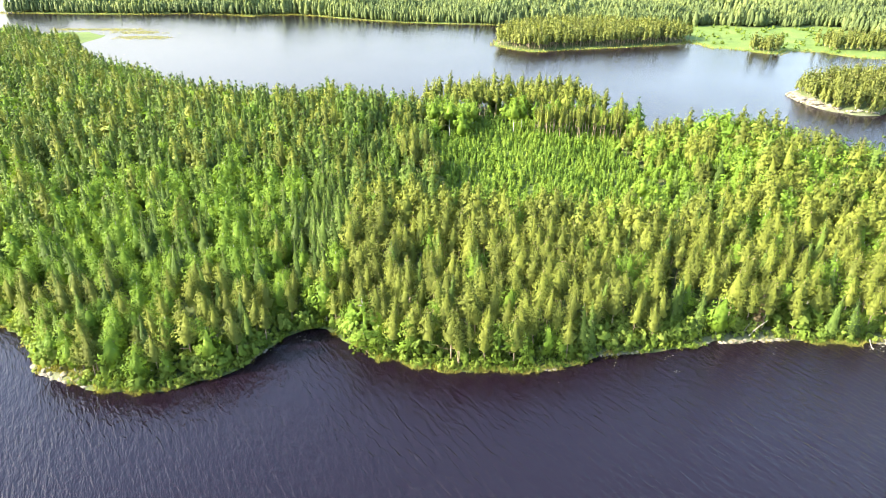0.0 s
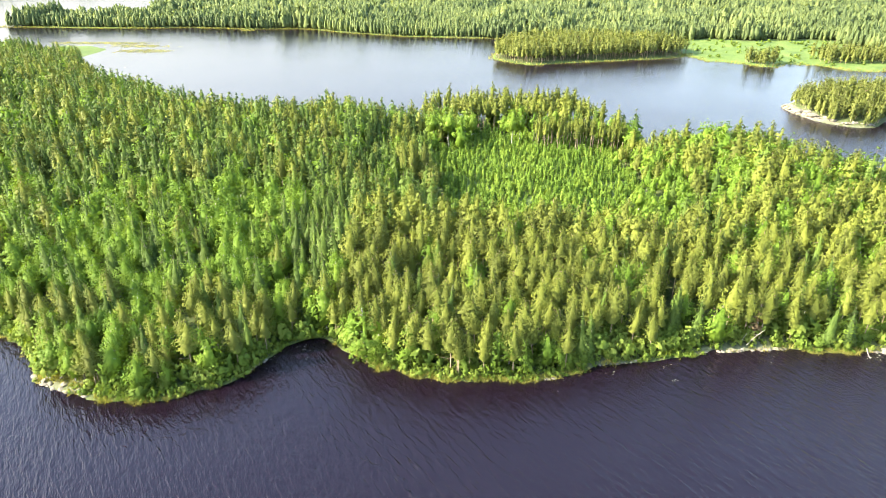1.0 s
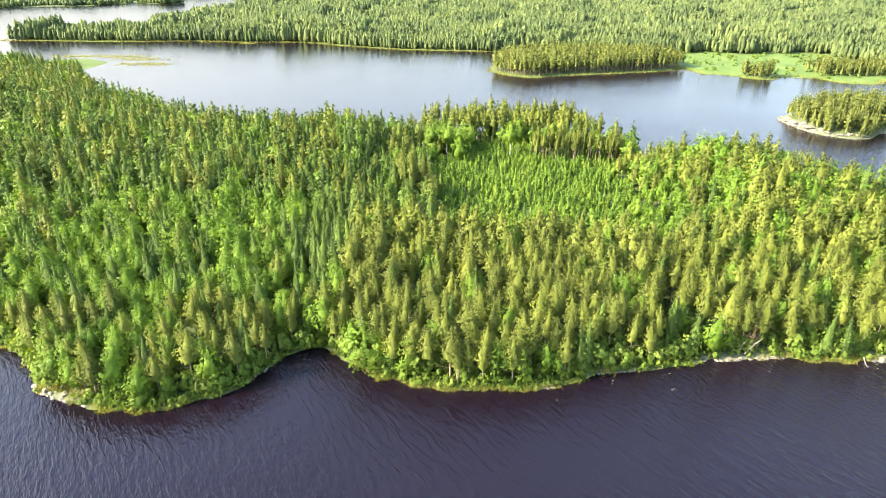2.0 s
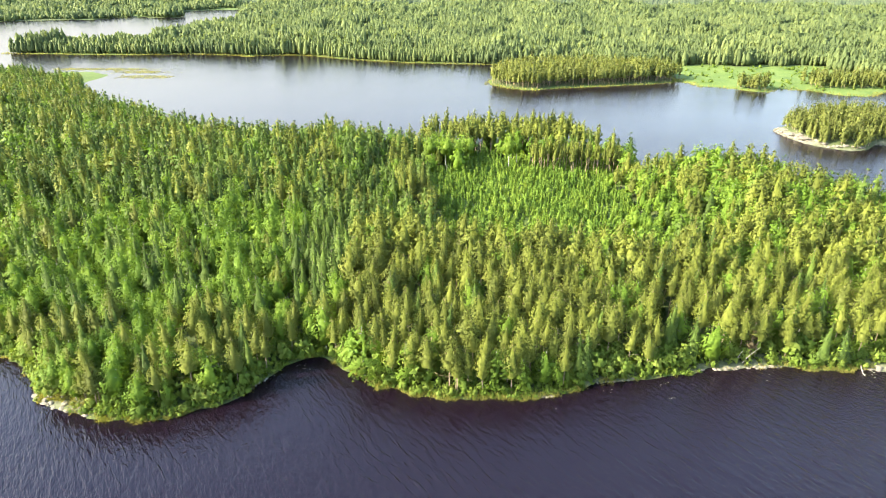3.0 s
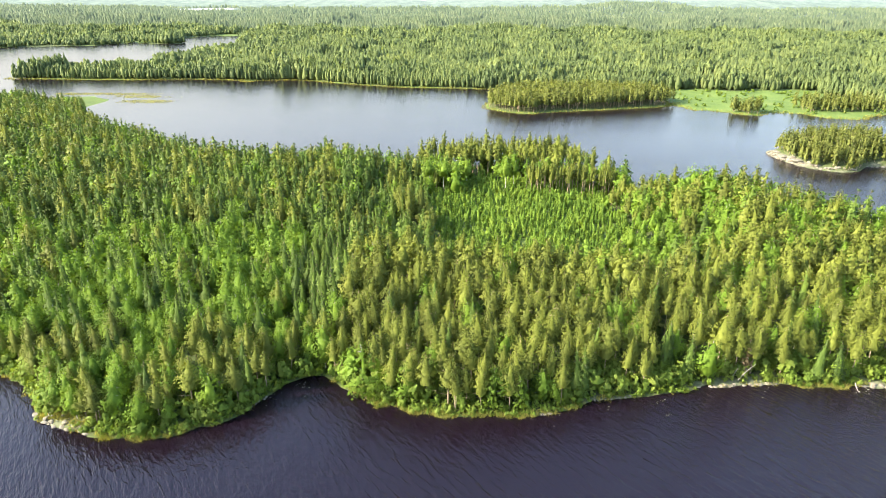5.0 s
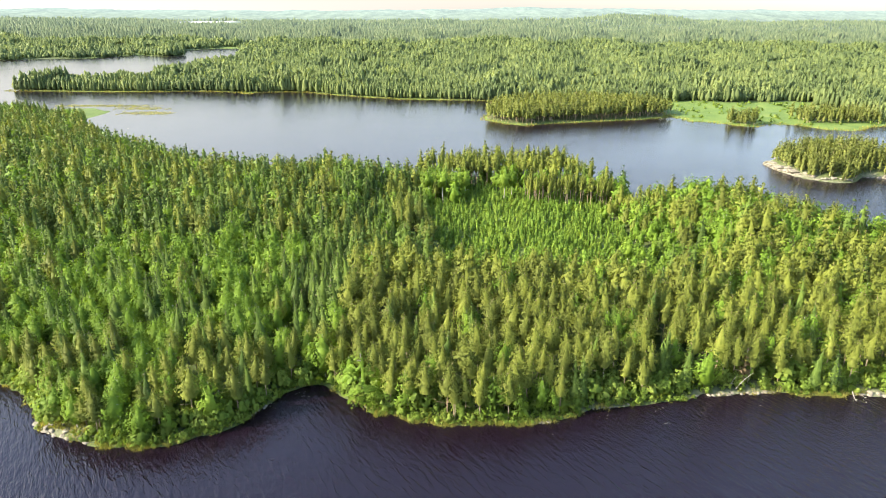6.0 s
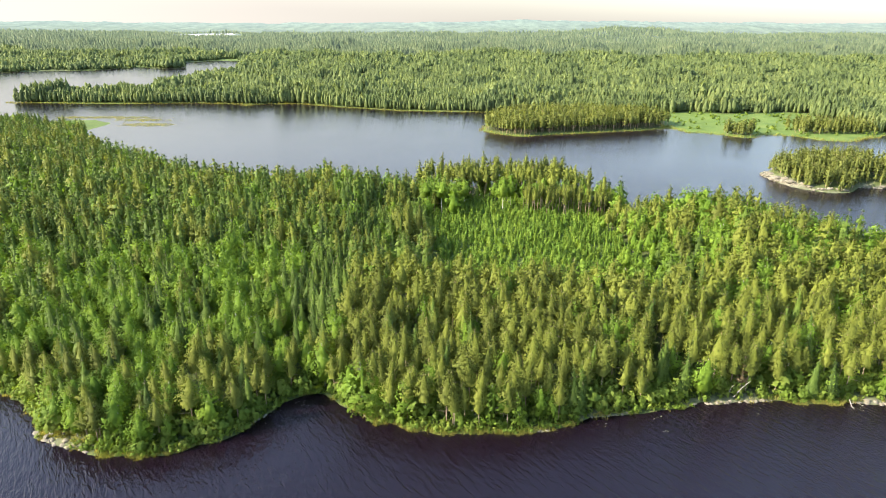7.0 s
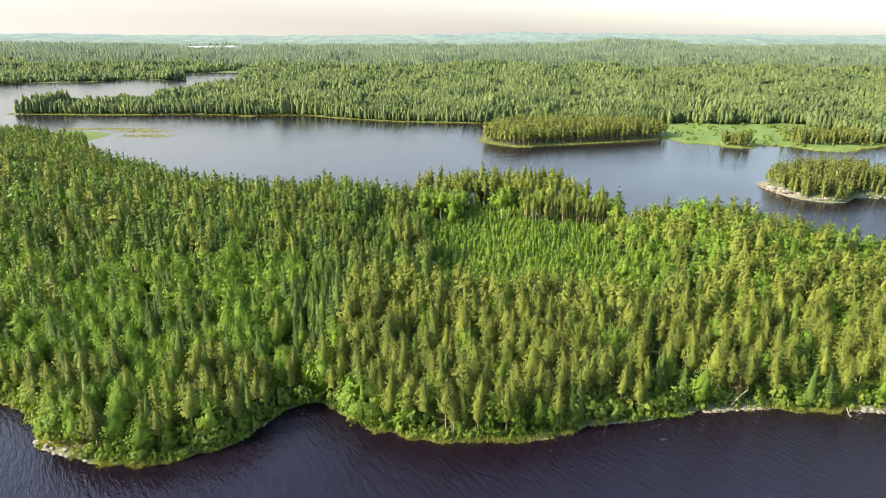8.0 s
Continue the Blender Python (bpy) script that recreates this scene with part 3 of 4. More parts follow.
    girth = tall * {"shore_birch": 0.006, "tall_pine": 0.0085, "tall_birch": 0.007}.get(kind, 0.0095) * (1 - hs) ** 0.8 + 0.02
    pieces = [tube(stem(hs) - np.array([0, 0, 0.3]) * (hs[:, None] == 0), girth, trunk_sides)]
    for k in range(limbs):
        wb = rng.uniform(base * 0.6, 0.9)
        a = rng.uniform(0, 6.28)
        long = wide * rng.uniform(0.5, 0.9) * (1.1 - wb)
        p0 = stem(np.array([wb]))[0]
        p1 = p0 + np.array([math.cos(a), math.sin(a), 0.25 if form != "spruce" else -0.2]) * long * (0.8 if kind == "shore_birch" else 1.4)
        pieces.append(tube([p0, (p0 + p1) / 2 + (0, 0, 0.1), p1], [0.06, 0.045, 0.02], 3))
    return pieces[0], crown, pieces[1:]


# ---------------------------------------------------------------- where the trees stand
def scatter(rng, x0, x1, y0, y1, step, jitter=0.42):
    nx, ny = int((x1 - x0) / step), int((y1 - y0) / (step * 0.87))
    i, j = np.meshgrid(np.arange(nx), np.arange(ny))
    x = x0 + (i + 0.5 * (j % 2)) * step + rng.uniform(-jitter, jitter, i.shape) * step
    y = y0 + j * step * 0.87 + rng.uniform(-jitter, jitter, i.shape) * step
    return np.stack([x.ravel(), y.ravel()], 1)


KINDS = ("pine", "spruce", "birch")


def woods_mix(xy):
    """Shares of pine, spruce and birch by the stand that a place lies in."""
    x, y = xy[:, 0], xy[:, 1]
    w = np.tile((0.4, 0.4, 0.2), (len(xy), 1))
    w[(x < -32) & (y < 154)] = (0.58, 0.14, 0.28)
    w[(x < -30) & (y >= 152) & (y < 232)] = (0.03, 0.3, 0.67)
    w[(x < -8) & (y >= 230)] = (0.17, 0.69, 0.14)
    w[(x >= -30) & (y < 206)] = (0.86, 0.1, 0.04)
    w[((x > -50) & (x < -30) & (y > 172) & (y < 264)) | ((x >= -30) & (x < -6) & (y >= 206) & (y < 264))] = (0.08, 0.84, 0.08)
    w[(x >= 95) & (y < 214)] = (0.74, 0.1, 0.16)
    w[(x >= 88) & (y >= 214)] = (0.3, 0.1, 0.6)
    w[(x >= -8) & (x < 60) & (y > 300) & (y < 345)] = (0.1, 0.2, 0.7)
    w[(x >= -20) & (x < 110) & (y >= 345)] = (0.92, 0.05, 0.03)
    patch = wavy(xy, 55, 2, 13)
    w[:, 2] *= np.exp(1.1 * patch)
    w[:, 0] *= np.exp(-0.5 * patch)
    return w / w.sum(1, keepdims=True)


rng = np.random.default_rng(11)
spots = scatter(rng, -600, 250, 112, 690, 5.1)
spots = spots[(spots[:, 0] > -0.8 * spots[:, 1] - 20)]
sd = inland(OUTLINES["peninsula"], spots)
rocky = rock_share(spots, sd)
pine_edge = (spots[:, 0] > 46) & (spots[:, 0] < 96) & (spots[:, 1] > 305) & (spots[:, 1] < 330)
keep = (sd > 1.4) & ~pine_edge & (clearing_share(spots) < 0.3) & (rng.uniform(size=len(spots)) < 0.93 - 1.1 * rocky) & ~((spots[:, 0] < -330) & (spots[:, 1] > 598) & (spots[:, 0] > -406))
spots, sd = spots[keep], sd[keep]
mix = woods_mix(spots).cumsum(1)
pick = (rng.uniform(size=(len(spots), 1)) > mix).sum(1).clip(0, 2)
heights = np.array([SHAPES[k][0] for k in KINDS])[pick] * rng.normal(1.0, 0.1, len(spots)).clip(0.7, 1.22)
heights *= np.where(spots[:, 1] > 500, 0.6, 1.0) * np.where(spots[:, 0] > 95, np.where(spots[:, 1] > 225, np.where(spots[:, 0] > 128, 1.27, 1.1), 0.95), 1.0) * np.where((spots[:, 0] < -36) & (spots[:, 1] < 240), 0.9, 1.0) * np.where(spots[:, 1] < 170, 0.85 + 0.15 * np.clip(sd / 14, 0, 1), np.where(spots[:, 1] > 300, np.where((spots[:, 0] > -22) & (spots[:, 0] < 115), 1.02, 1.24), 1.1))
# lower growth along the clearing's sides
heights *= np.where((spots[:, 0] > -36) & (spots[:, 0] < 0) & (spots[:, 1] > 222) & (spots[:, 1] < 312), 0.74, 1.0)
heights *= np.where((spots[:, 1] > 212) & (spots[:, 1] < 308) & (spots[:, 0] > 80), 0.55 + 0.45 * np.clip((spots[:, 0] - 84) / 42, 0, 1), 1.0)
gz_s = ground_height(spots, shore_distance(spots))

# nearest stretch of each kind stands as single trees; the rest is joined woodland
NEAR = {"pine": 300, "spruce": 150, "birch": 170}
single = np.zeros(len(spots), bool)
for k, kind in enumerate(KINDS):
    mine = np.where((pick == k) & (spots[:, 0] > -128) & (spots[:, 0] < 150))[0]
    single[mine[np.argsort(spots[mine, 1])[:NEAR[kind]]]] = True

LABELS = {
    "pine": "tall Scots pine with olive needles and bare lower trunk",
    "spruce": "narrow dark green Norway spruce among pines",
    "birch": "bright green leafy birch with white trunk",
}
NAMES = {"pine": "pine_tree", "spruce": "spruce_tree", "birch": "birch_tree", "dead": "dry_spruce_tree", "shore_birch": "birch_tree", "tall_birch": "birch_tree", "tall_pine": "pine_tree"}


BARK["shore_birch"], LEAF["shore_birch"] = BARK["birch"], LEAF["shore"]
BARK["tall_birch"], LEAF["tall_birch"] = BARK["birch"], LEAF["shore"]
BARK["tall_pine"], LEAF["tall_pine"] = BARK["pine"], LEAF["pine"]


def tree_prototypes(kind, seeds, clumps, per, limbs):
    made = []
    for s in seeds:
        (tv, tf), (cv, cf, cn), boughs = tree_shape(kind, s, clumps, per, limbs)
        made.append((mesh_from(kind + "_trunk", tv, tf, [BARK[kind]]), mesh_from(kind + "_crown", cv, cf, [LEAF[kind]], None, cn),
                     [mesh_from(kind + "_branch", bv, bf, [BARK[kind]]) for bv, bf in boughs]))
    return made


PROTOS = {"pine": tree_prototypes("pine", range(1, 8), 560, 5, 7), "spruce": tree_prototypes("spruce", range(21, 26), 460, 5, 3),
          "birch": tree_prototypes("birch", range(41, 47), 420, 5, 6), "dead": tree_prototypes("dead", [61], 60, 5, 18), "shore_birch": tree_prototypes("shore_birch", range(65, 69), 380, 6, 3), "tall_birch": tree_prototypes("tall_birch", range(71, 75), 260, 6, 5),
          "tall_pine": tree_prototypes("tall_pine", range(75, 80), 150, 5, 4)}


def stand_tree(kind, x, y, z, tall, wide, label, group, variant, turn):
    thing = new(NAMES[kind])
    thing.empty_display_size = 0.5
    s = tall / SHAPES[kind][0]
    thing.matrix_basis = Matrix.LocRotScale((x, y, z), Euler((0, 0, turn)), (s * wide, s * wide, s))
    tagged(thing, label, "tree", group)
    trunk_mesh, crown_mesh, branch_meshes = PROTOS[kind][variant % len(PROTOS[kind])]
    trunk = new("trunk", trunk_mesh)
    trunk.parent = thing
    for me in branch_meshes:
        new("branch", me).parent = trunk
    new("crown", crown_mesh).parent = thing
    return thing


for i in np.where(single)[0]:
    kind = KINDS[pick[i]]
    by_water = sd[i] < 7
    stand_tree(kind, spots[i, 0], spots[i, 1], gz_s[i], heights[i], rng.uniform(0.88, 1.22),
               (LABELS[kind] if heights[i] > 0.93 * SHAPES[kind][0] or kind != "pine" else LABELS[kind].replace("tall", "shorter")) + (" by water" if by_water else ""), kind + " trees of the near shore", int(rng.integers(100)), rng.uniform(0, 6.28))

# marked single trees of the shore: kind, x, y, height, breadth
SHORE_TREES = [("shore_birch", -16.5, 131.8, 9, 1.1), ("shore_birch", 30, 129.5, 8, 1.1), ("shore_birch", -78, 119.5, 6, 1.2), ("shore_birch", -106, 137, 12, 1.2), ("shore_birch", -73, 120, 11.2, 0.9), ("shore_birch", -67.5, 120.8, 8.5, 0.95), ("shore_birch", -20.4, 134.5, 16, 1.6), ("shore_birch", -13.4, 132, 10, 1.2),
               ("shore_birch", -8.7, 130, 13, 0.9), ("shore_birch", 14, 128, 12.5, 1.45), ("shore_birch", 21, 127.5, 10.5, 0.9), ("shore_birch", 74.5, 141, 8, 0.8), ("dead", 87, 143.5, 12, 1.3),
               ("shore_birch", 111.5, 141.5, 8.8, 1.5), ("pine", 4, 128, 14.5, 1.1), ("shore_birch", 98, 312, 13, 1.3), ("shore_birch", 101.5, 308, 11, 1.4), ("shore_birch", 99, 318, 14, 1.3), ("shore_birch", 95, 326, 14, 1.3), ("shore_birch", 100, 325, 12, 1.3), ("pine", -97, 127, 8.5, 1.3), ("pine", -92, 123.6, 7.5, 1.4), ("pine", -100, 129.5, 9, 1.3), ("pine", -88, 121.5, 9.5, 1.25), ("pine", -94.5, 129, 10.5, 1.2), ("pine", -90, 126.5, 11.5, 1.2), ("pine", -84.5, 121, 11, 1.2), ("pine", -103, 132.5, 10, 1.2), ("tall_birch", 36.3, 318, 19, 1.25), ("tall_birch", 3, 311, 18.5, 1.3), ("tall_birch", 9, 315, 17.5, 1.3), ("tall_birch", -5, 313, 18, 1.3), ("tall_birch", 15, 319, 17, 1.2),
               ("tall_birch", 41, 320, 16.5, 1.1), ("tall_birch", 126, 249, 15, 1.2), ("tall_birch", 133, 231, 14, 1.2), ("tall_birch", 76, 222, 15, 1.2), ("pine", -12, 246, 20, 0.95), ("pine", -16, 250, 20.5, 0.95),
               ("pine", -8, 251, 20, 0.9), ("pine", -13, 255, 20.5, 0.9)]
for k, (kind, x, y, tall, wide) in enumerate(SHORE_TREES):
    at = np.array([[x, y]])
    z = float(ground_height(at, shore_distance(at))[0])
    text = {"shore_birch": "broad light green birch in leaf down to shore grass", "tall_birch": "tall birch with bare white trunk beside clearing",
            "dead": "dry brown spruce with bare twigs near water", "pine": "stout brownish pine over shore grass" if y < 200 else "tall olive pine in a group beside clearing"}[kind]
    stand_tree(kind, x, y, z, tall, wide, text, "", k, k * 1.7)
# a thinned edge of tall pines behind the clearing, trunks bare for half their height
edge_pines = scatter(rng, 48, 97, 313, 330, 4.0)
edge_pines = edge_pines[inland(OUTLINES["peninsula"], edge_pines) > 3]
edge_z = ground_height(edge_pines, shore_distance(edge_pines))
for k, (x, y) in enumerate(edge_pines):
    stand_tree("tall_pine", x, y, edge_z[k], rng.uniform(14.5, 18), rng.uniform(0.9, 1.25), "tall pine with long bare reddish trunk behind clearing", "thinned pines behind the clearing", k, k * 2.3)


def joined_wood(name, label, kind_of_leaf, places, shapes, rng, with_trunks, bark=None, stand=45, contrast=0.22):
    """Many trees in one mesh: places are rows of x, y, z, tall scale, wide scale."""
    cv, cf, ct, cn, tv, tf, at_c, at_t = [], [], [], [], [], [], 0, 0
    which = rng.integers(len(shapes), size=len(places))
    turn = rng.uniform(0, 6.28, len(places))
    tone = np.clip(rng.normal(0.5, 0.3, len(places)) + contrast * wavy(places[:, :2], stand, 2, 15), 0, 1)
    for s, (trunk, crown) in enumerate(shapes):
        m = which == s
        if not m.any():
            continue
        p, c, sn = places[m], np.cos(turn[m])[:, None], np.sin(turn[m])[:, None]
        for part_v, part_f, is_crown in ((crown[0], crown[1], True), (trunk[0], trunk[1], False)):
            if not is_crown and not with_trunks:
                continue
            x, y = part_v[None, :, 0] * p[:, 4:5], part_v[None, :, 1] * p[:, 4:5]
            v = np.stack([x * c - y * sn + p[:, 0:1], x * sn + y * c + p[:, 1:2], part_v[None, :, 2] * p[:, 3:4] + p[:, 2:3]], -1).reshape(-1, 3)
            start = at_c if is_crown else at_t
            f = (part_f[None] + (np.arange(m.sum()) * len(part_v))[:, None, None] + start).reshape(-1, 3)
            if is_crown:
                cv.append(v), cf.append(f), ct.append(np.repeat(tone[m], len(part_v)))
                if len(crown) > 2:
                    nx, ny, nz = crown[2].T[:, None, :]
                    cn.append(np.stack([nx * c - ny * sn, nx * sn + ny * c, np.repeat(nz, len(p), 0)], -1).reshape(-1, 3))
                at_c += len(v)
            else:
                tv.append(v), tf.append(f)
                at_t += len(v)
    wood = new(name, mesh_from(name, np.concatenate(cv), np.concatenate(cf), [LEAVES[kind_of_leaf]], np.concatenate(ct), np.concatenate(cn) if cn else None))
    tagged(wood, label, "woodland", kind="stuff")
    if with_trunks:
        t = new("trunks", mesh_from(name + "_trunks", np.concatenate(tv), np.concatenate(tf), [BARK[bark]]))
        t.parent = wood
        t["kind"] = "stuff"
    return wood


def simple_shapes(kind, seeds, clumps, per, sides=3):
    return [tree_shape(kind, s, clumps, per, 0, sides)[:2] for s in seeds]


MID = {"pine": simple_shapes("pine", range(101, 110), 220, 3), "spruce": simple_shapes("spruce", range(121, 130), 220, 3), "birch": simple_shapes("birch", range(141, 150), 210, 3)}
BEHIND = {"pine": simple_shapes("pine", range(301, 309), 150, 2), "spruce": simple_shapes("spruce", range(321, 329), 165, 2), "birch": simple_shapes("birch", range(341, 349), 126, 2)}
OPEN = dict(BEHIND, pine=simple_shapes("tall_pine", range(361, 368), 110, 2, 4))
# a thinned stand of tall pines whose trunks stand free, behind the clearing
thinned = ((spots[:, 0] > -12) & (spots[:, 0] < 112) & (spots[:, 1] > 346)) | ((spots[:, 0] > 62) & (spots[:, 0] < 112) & (spots[:, 1] > 311))
WOOD_LABELS = {"pine": "dense olive pine wood covering the peninsula", "spruce": "dark green spruces filling the peninsula", "birch": "bright birches scattered through the conifers"}
for k, kind in enumerate(KINDS):
    for tail, band, shapes in (("_wood", spots[:, 1] < 262, MID), ("_wood_behind", (spots[:, 1] >= 262) & ~thinned, BEHIND), ("_wood_by_the_back_shore", thinned, OPEN)):
        m = (pick == k) & ~single & band
        if not m.any():
            continue
        s = heights[m] / SHAPES[kind][0]
        pl = np.column_stack([spots[m], gz_s[m], s, s * rng.uniform(0.95, 1.3, m.sum())])
        joined_wood(kind + tail, WOOD_LABELS[kind], kind, pl, shapes[kind], rng, True, kind)

# young trees of the clearing
yp = scatter(rng, -16, 112, 186, 352, 2.5)
yp = yp[((clearing_share(yp) > 0.25) | ((yp[:, 0] > 44) & (yp[:, 0] < 98) & (yp[:, 1] > 304) & (yp[:, 1] < 334))) & (rng.uniform(size=len(yp)) < 0.9)]
ys_ = rng.uniform(0.55, 1.25, len(yp)) * (1 + 0.2 * wavy(yp, 30, 2, 4)) * np.clip(2.0 - (yp[:, 1] - 199) / 32, 1.0, 2.0)
joined_wood("young_trees", "bright green young spruces and birches filling a clearing", "young",
            np.column_stack([yp, ground_height(yp, shore_distance(yp)), ys_, ys_ * rng.uniform(0.9, 1.4, len(yp))]),
            simple_shapes("young", range(161, 168), 26, 3), rng, False)

# far woods; distance haze is painted into their leaf colours
def spire(kind, seed, tiers, sides):
    """A small far conifer: jagged skirts of boughs, one above the other."""
    r = np.random.default_rng(seed)
    tall, base, wide = SHAPES[kind]
    if kind == "pine":
        base = 0.16
    # a jagged body from the ground to the tip, then short sprays standing off it
    rings = [[(0.05, 1.0)], [(base * 0.4, 0.62), (base + 0.24, 1.0)], [(base * 0.4, 0.62), (base + 0.2, 1.0), (0.66, 0.6)]][tiers - 1]
    v, f = [(r.normal() * 0.2, r.normal() * 0.2, tall)], []
    for k, (up, share) in enumerate(rings):
        for j in range(sides):
            a = 6.2832 * (j + 0.5 * k + r.uniform(-0.3, 0.3)) / sides
            q = wide * share * r.uniform(0.55, 1.2)
            v.append((q * math.cos(a), q * math.sin(a), tall * (up + r.uniform(-0.06, 0.06))))
        lo = 1 + (k - 1) * sides
        for j in range(sides):
            n_ = (j + 1) % sides
            if k:
                f += [(lo + j, lo + n_, lo + sides + j), (lo + n_, lo + sides + n_, lo + sides + j)]
            if k == len(rings) - 1:
                f.append((1 + k * sides + j, 1 + k * sides + n_, 0))
    for k in range((0, 4, 8)[tiers - 1]):
        up = r.uniform(0.25, 0.9)
        a = r.uniform(0, 6.2832)
        q = wide * ((1 - up) ** 0.75) * 1.15
        c = np.array((q * math.cos(a), q * math.sin(a), tall * up))
        e = np.array((-math.sin(a), math.cos(a), 0)) * wide * r.uniform(0.3, 0.55)
        o = np.array((math.cos(a), math.sin(a), -0.6)) * wide * 0.3
        f.append((len(v), len(v) + 1, len(v) + 2))
        v += [tuple(c - e + o), tuple(c + e + o), tuple(c * (0.5, 0.5, 1) + np.array((0, 0, tall * 0.13)))]
    shape = (np.array(v), np.array(f))
    return shape, shape


FAR = [spire("spruce", s, 3, 5) for s in range(181, 186)] + [spire("pine", s, 3, 5) for s in range(186, 192)]
TINY = [spire("spruce", s, 1, 5) for s in range(221, 227)]
SMALL = [spire("spruce", s, 2, 5) for s in range(201, 208)] + [spire("pine", s, 2, 5) for s in range(208, 212)]


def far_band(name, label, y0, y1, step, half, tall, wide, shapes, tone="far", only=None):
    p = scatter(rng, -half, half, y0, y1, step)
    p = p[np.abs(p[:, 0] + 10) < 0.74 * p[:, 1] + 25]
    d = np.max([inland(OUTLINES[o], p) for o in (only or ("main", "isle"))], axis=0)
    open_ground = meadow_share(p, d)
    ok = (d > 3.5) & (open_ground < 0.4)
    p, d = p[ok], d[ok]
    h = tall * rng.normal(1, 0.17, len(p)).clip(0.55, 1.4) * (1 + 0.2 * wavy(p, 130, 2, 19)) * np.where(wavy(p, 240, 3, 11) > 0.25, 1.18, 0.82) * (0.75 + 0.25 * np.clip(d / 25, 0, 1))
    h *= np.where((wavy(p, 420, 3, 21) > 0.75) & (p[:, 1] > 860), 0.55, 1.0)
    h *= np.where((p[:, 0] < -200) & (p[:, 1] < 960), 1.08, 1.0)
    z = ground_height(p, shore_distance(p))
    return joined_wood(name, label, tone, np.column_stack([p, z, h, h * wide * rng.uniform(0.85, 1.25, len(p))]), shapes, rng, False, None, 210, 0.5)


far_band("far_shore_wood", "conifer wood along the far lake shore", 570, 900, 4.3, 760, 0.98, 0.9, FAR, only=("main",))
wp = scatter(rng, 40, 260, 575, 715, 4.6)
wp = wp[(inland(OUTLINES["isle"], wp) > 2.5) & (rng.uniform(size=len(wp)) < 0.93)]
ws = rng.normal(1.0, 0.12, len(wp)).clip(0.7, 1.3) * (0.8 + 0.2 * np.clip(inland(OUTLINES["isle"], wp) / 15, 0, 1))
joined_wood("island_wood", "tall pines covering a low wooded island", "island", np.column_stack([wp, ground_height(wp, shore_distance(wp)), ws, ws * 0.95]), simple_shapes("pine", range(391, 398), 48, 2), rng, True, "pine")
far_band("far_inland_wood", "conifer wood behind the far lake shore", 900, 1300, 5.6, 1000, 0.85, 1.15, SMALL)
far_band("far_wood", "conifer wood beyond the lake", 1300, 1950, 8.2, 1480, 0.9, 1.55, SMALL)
# these trees and the hill wood glow faintly: added haze, no light source
far_band("distant_wood", "endless conifer wood with added haze glow towards the horizon", 1950, 2760, 11.5, 2100, 1.05, 1.8, TINY, "distant_hazed")

hp = scatter(rng, -3000, 3000, 2680, 3560, 15.0)
hp = hp[(np.abs(hp[:, 0] + 10) < 0.72 * hp[:, 1]) & (3.2 * np.exp(-((hp[:, 0] / hp[:, 1] + 0.338) / 0.05) ** 2 - ((hp[:, 1] - 3380) / 95) ** 2) < 0.5)]
hp_s = rng.normal(1.0, 0.2, len(hp)).clip(0.5, 1.5) * np.where(wavy(hp, 300, 3, 11) > 0.2, 1.15, 0.8)
joined_wood("hill_wood", "conifers with added haze glow on hills towards the horizon", "distant_hazed", np.column_stack([hp, hill_height(hp) - 3, hp_s, hp_s * 2.1]), TINY, rng, False, None, 330, 0.4)

# trees of the meadow islets and the rocky island
ip = scatter(rng, 225, 350, 370, 455, 3.7)
ip = ip[inland(OUTLINES["rock_isle"], ip) > 1.3]
ip = ip[rng.uniform(size=len(ip)) < 0.95 - 0.8 * rock_share(ip, inland(OUTLINES["rock_isle"], ip))]
hs_ = rng.uniform(0.6, 1.2, len(ip))
ISLE = simple_shapes("isle_pine", range(381, 388), 64, 3)
joined_wood("island_pines", "pines crowding a small rocky island", "island", np.column_stack([ip, ground_height(ip, shore_distance(ip)), hs_, hs_ * 1.05]), ISLE, rng, True, "pine")
mp_ = np.concatenate([scatter(rng, 284, 316, 588, 610, 5.0), scatter(rng, 362, 440, 600, 640, 5.5)])
mp_ = mp_[inland(OUTLINES["main"], mp_) > 2]
hs_ = rng.uniform(0.9, 1.35, len(mp_))
joined_wood("meadow_trees", "small stands of pine on the bay meadow", "island", np.column_stack([mp_, ground_height(mp_, shore_distance(mp_)), hs_, hs_ * 1.1]), ISLE, rng, True, "pine")


# ---------------------------------------------------------------- undergrowth, reeds and stones
bush = scatter(rng, -150, 190, 112, 185, 2.1)
bd = inland(OUTLINES["peninsula"], bush)
near_edge = rng.uniform(size=len(bush)) < np.clip(1.3 - np.abs(bd - 3) / 9, 0.0, 0.92)
keep = (bd > 0.1) & near_edge & (bush[:, 0] > -0.86 * bush[:, 1] - 30) & (rng.uniform(size=len(bush)) < 1 - 1.8 * rock_share(bush, bd))
bush, bd = bush[keep], bd[keep]
bs = rng.uniform(0.6, 2.1, len(bush)) * (1 + 0.3 * wavy(bush, 14, 2, 6)).clip(0.4, 1.6) * np.clip(0.55 + bd / 5, 0.55, 1)
joined_wood("undergrowth", "leafy bushes along the wooded lake shore", "shrub",
            np.column_stack([bush, ground_height(bush, shore_distance(bush)), bs, bs * rng.uniform(0.8, 1.15, len(bush))]),
            simple_shapes("shrub", range(221, 229), 56, 3), rng, False)


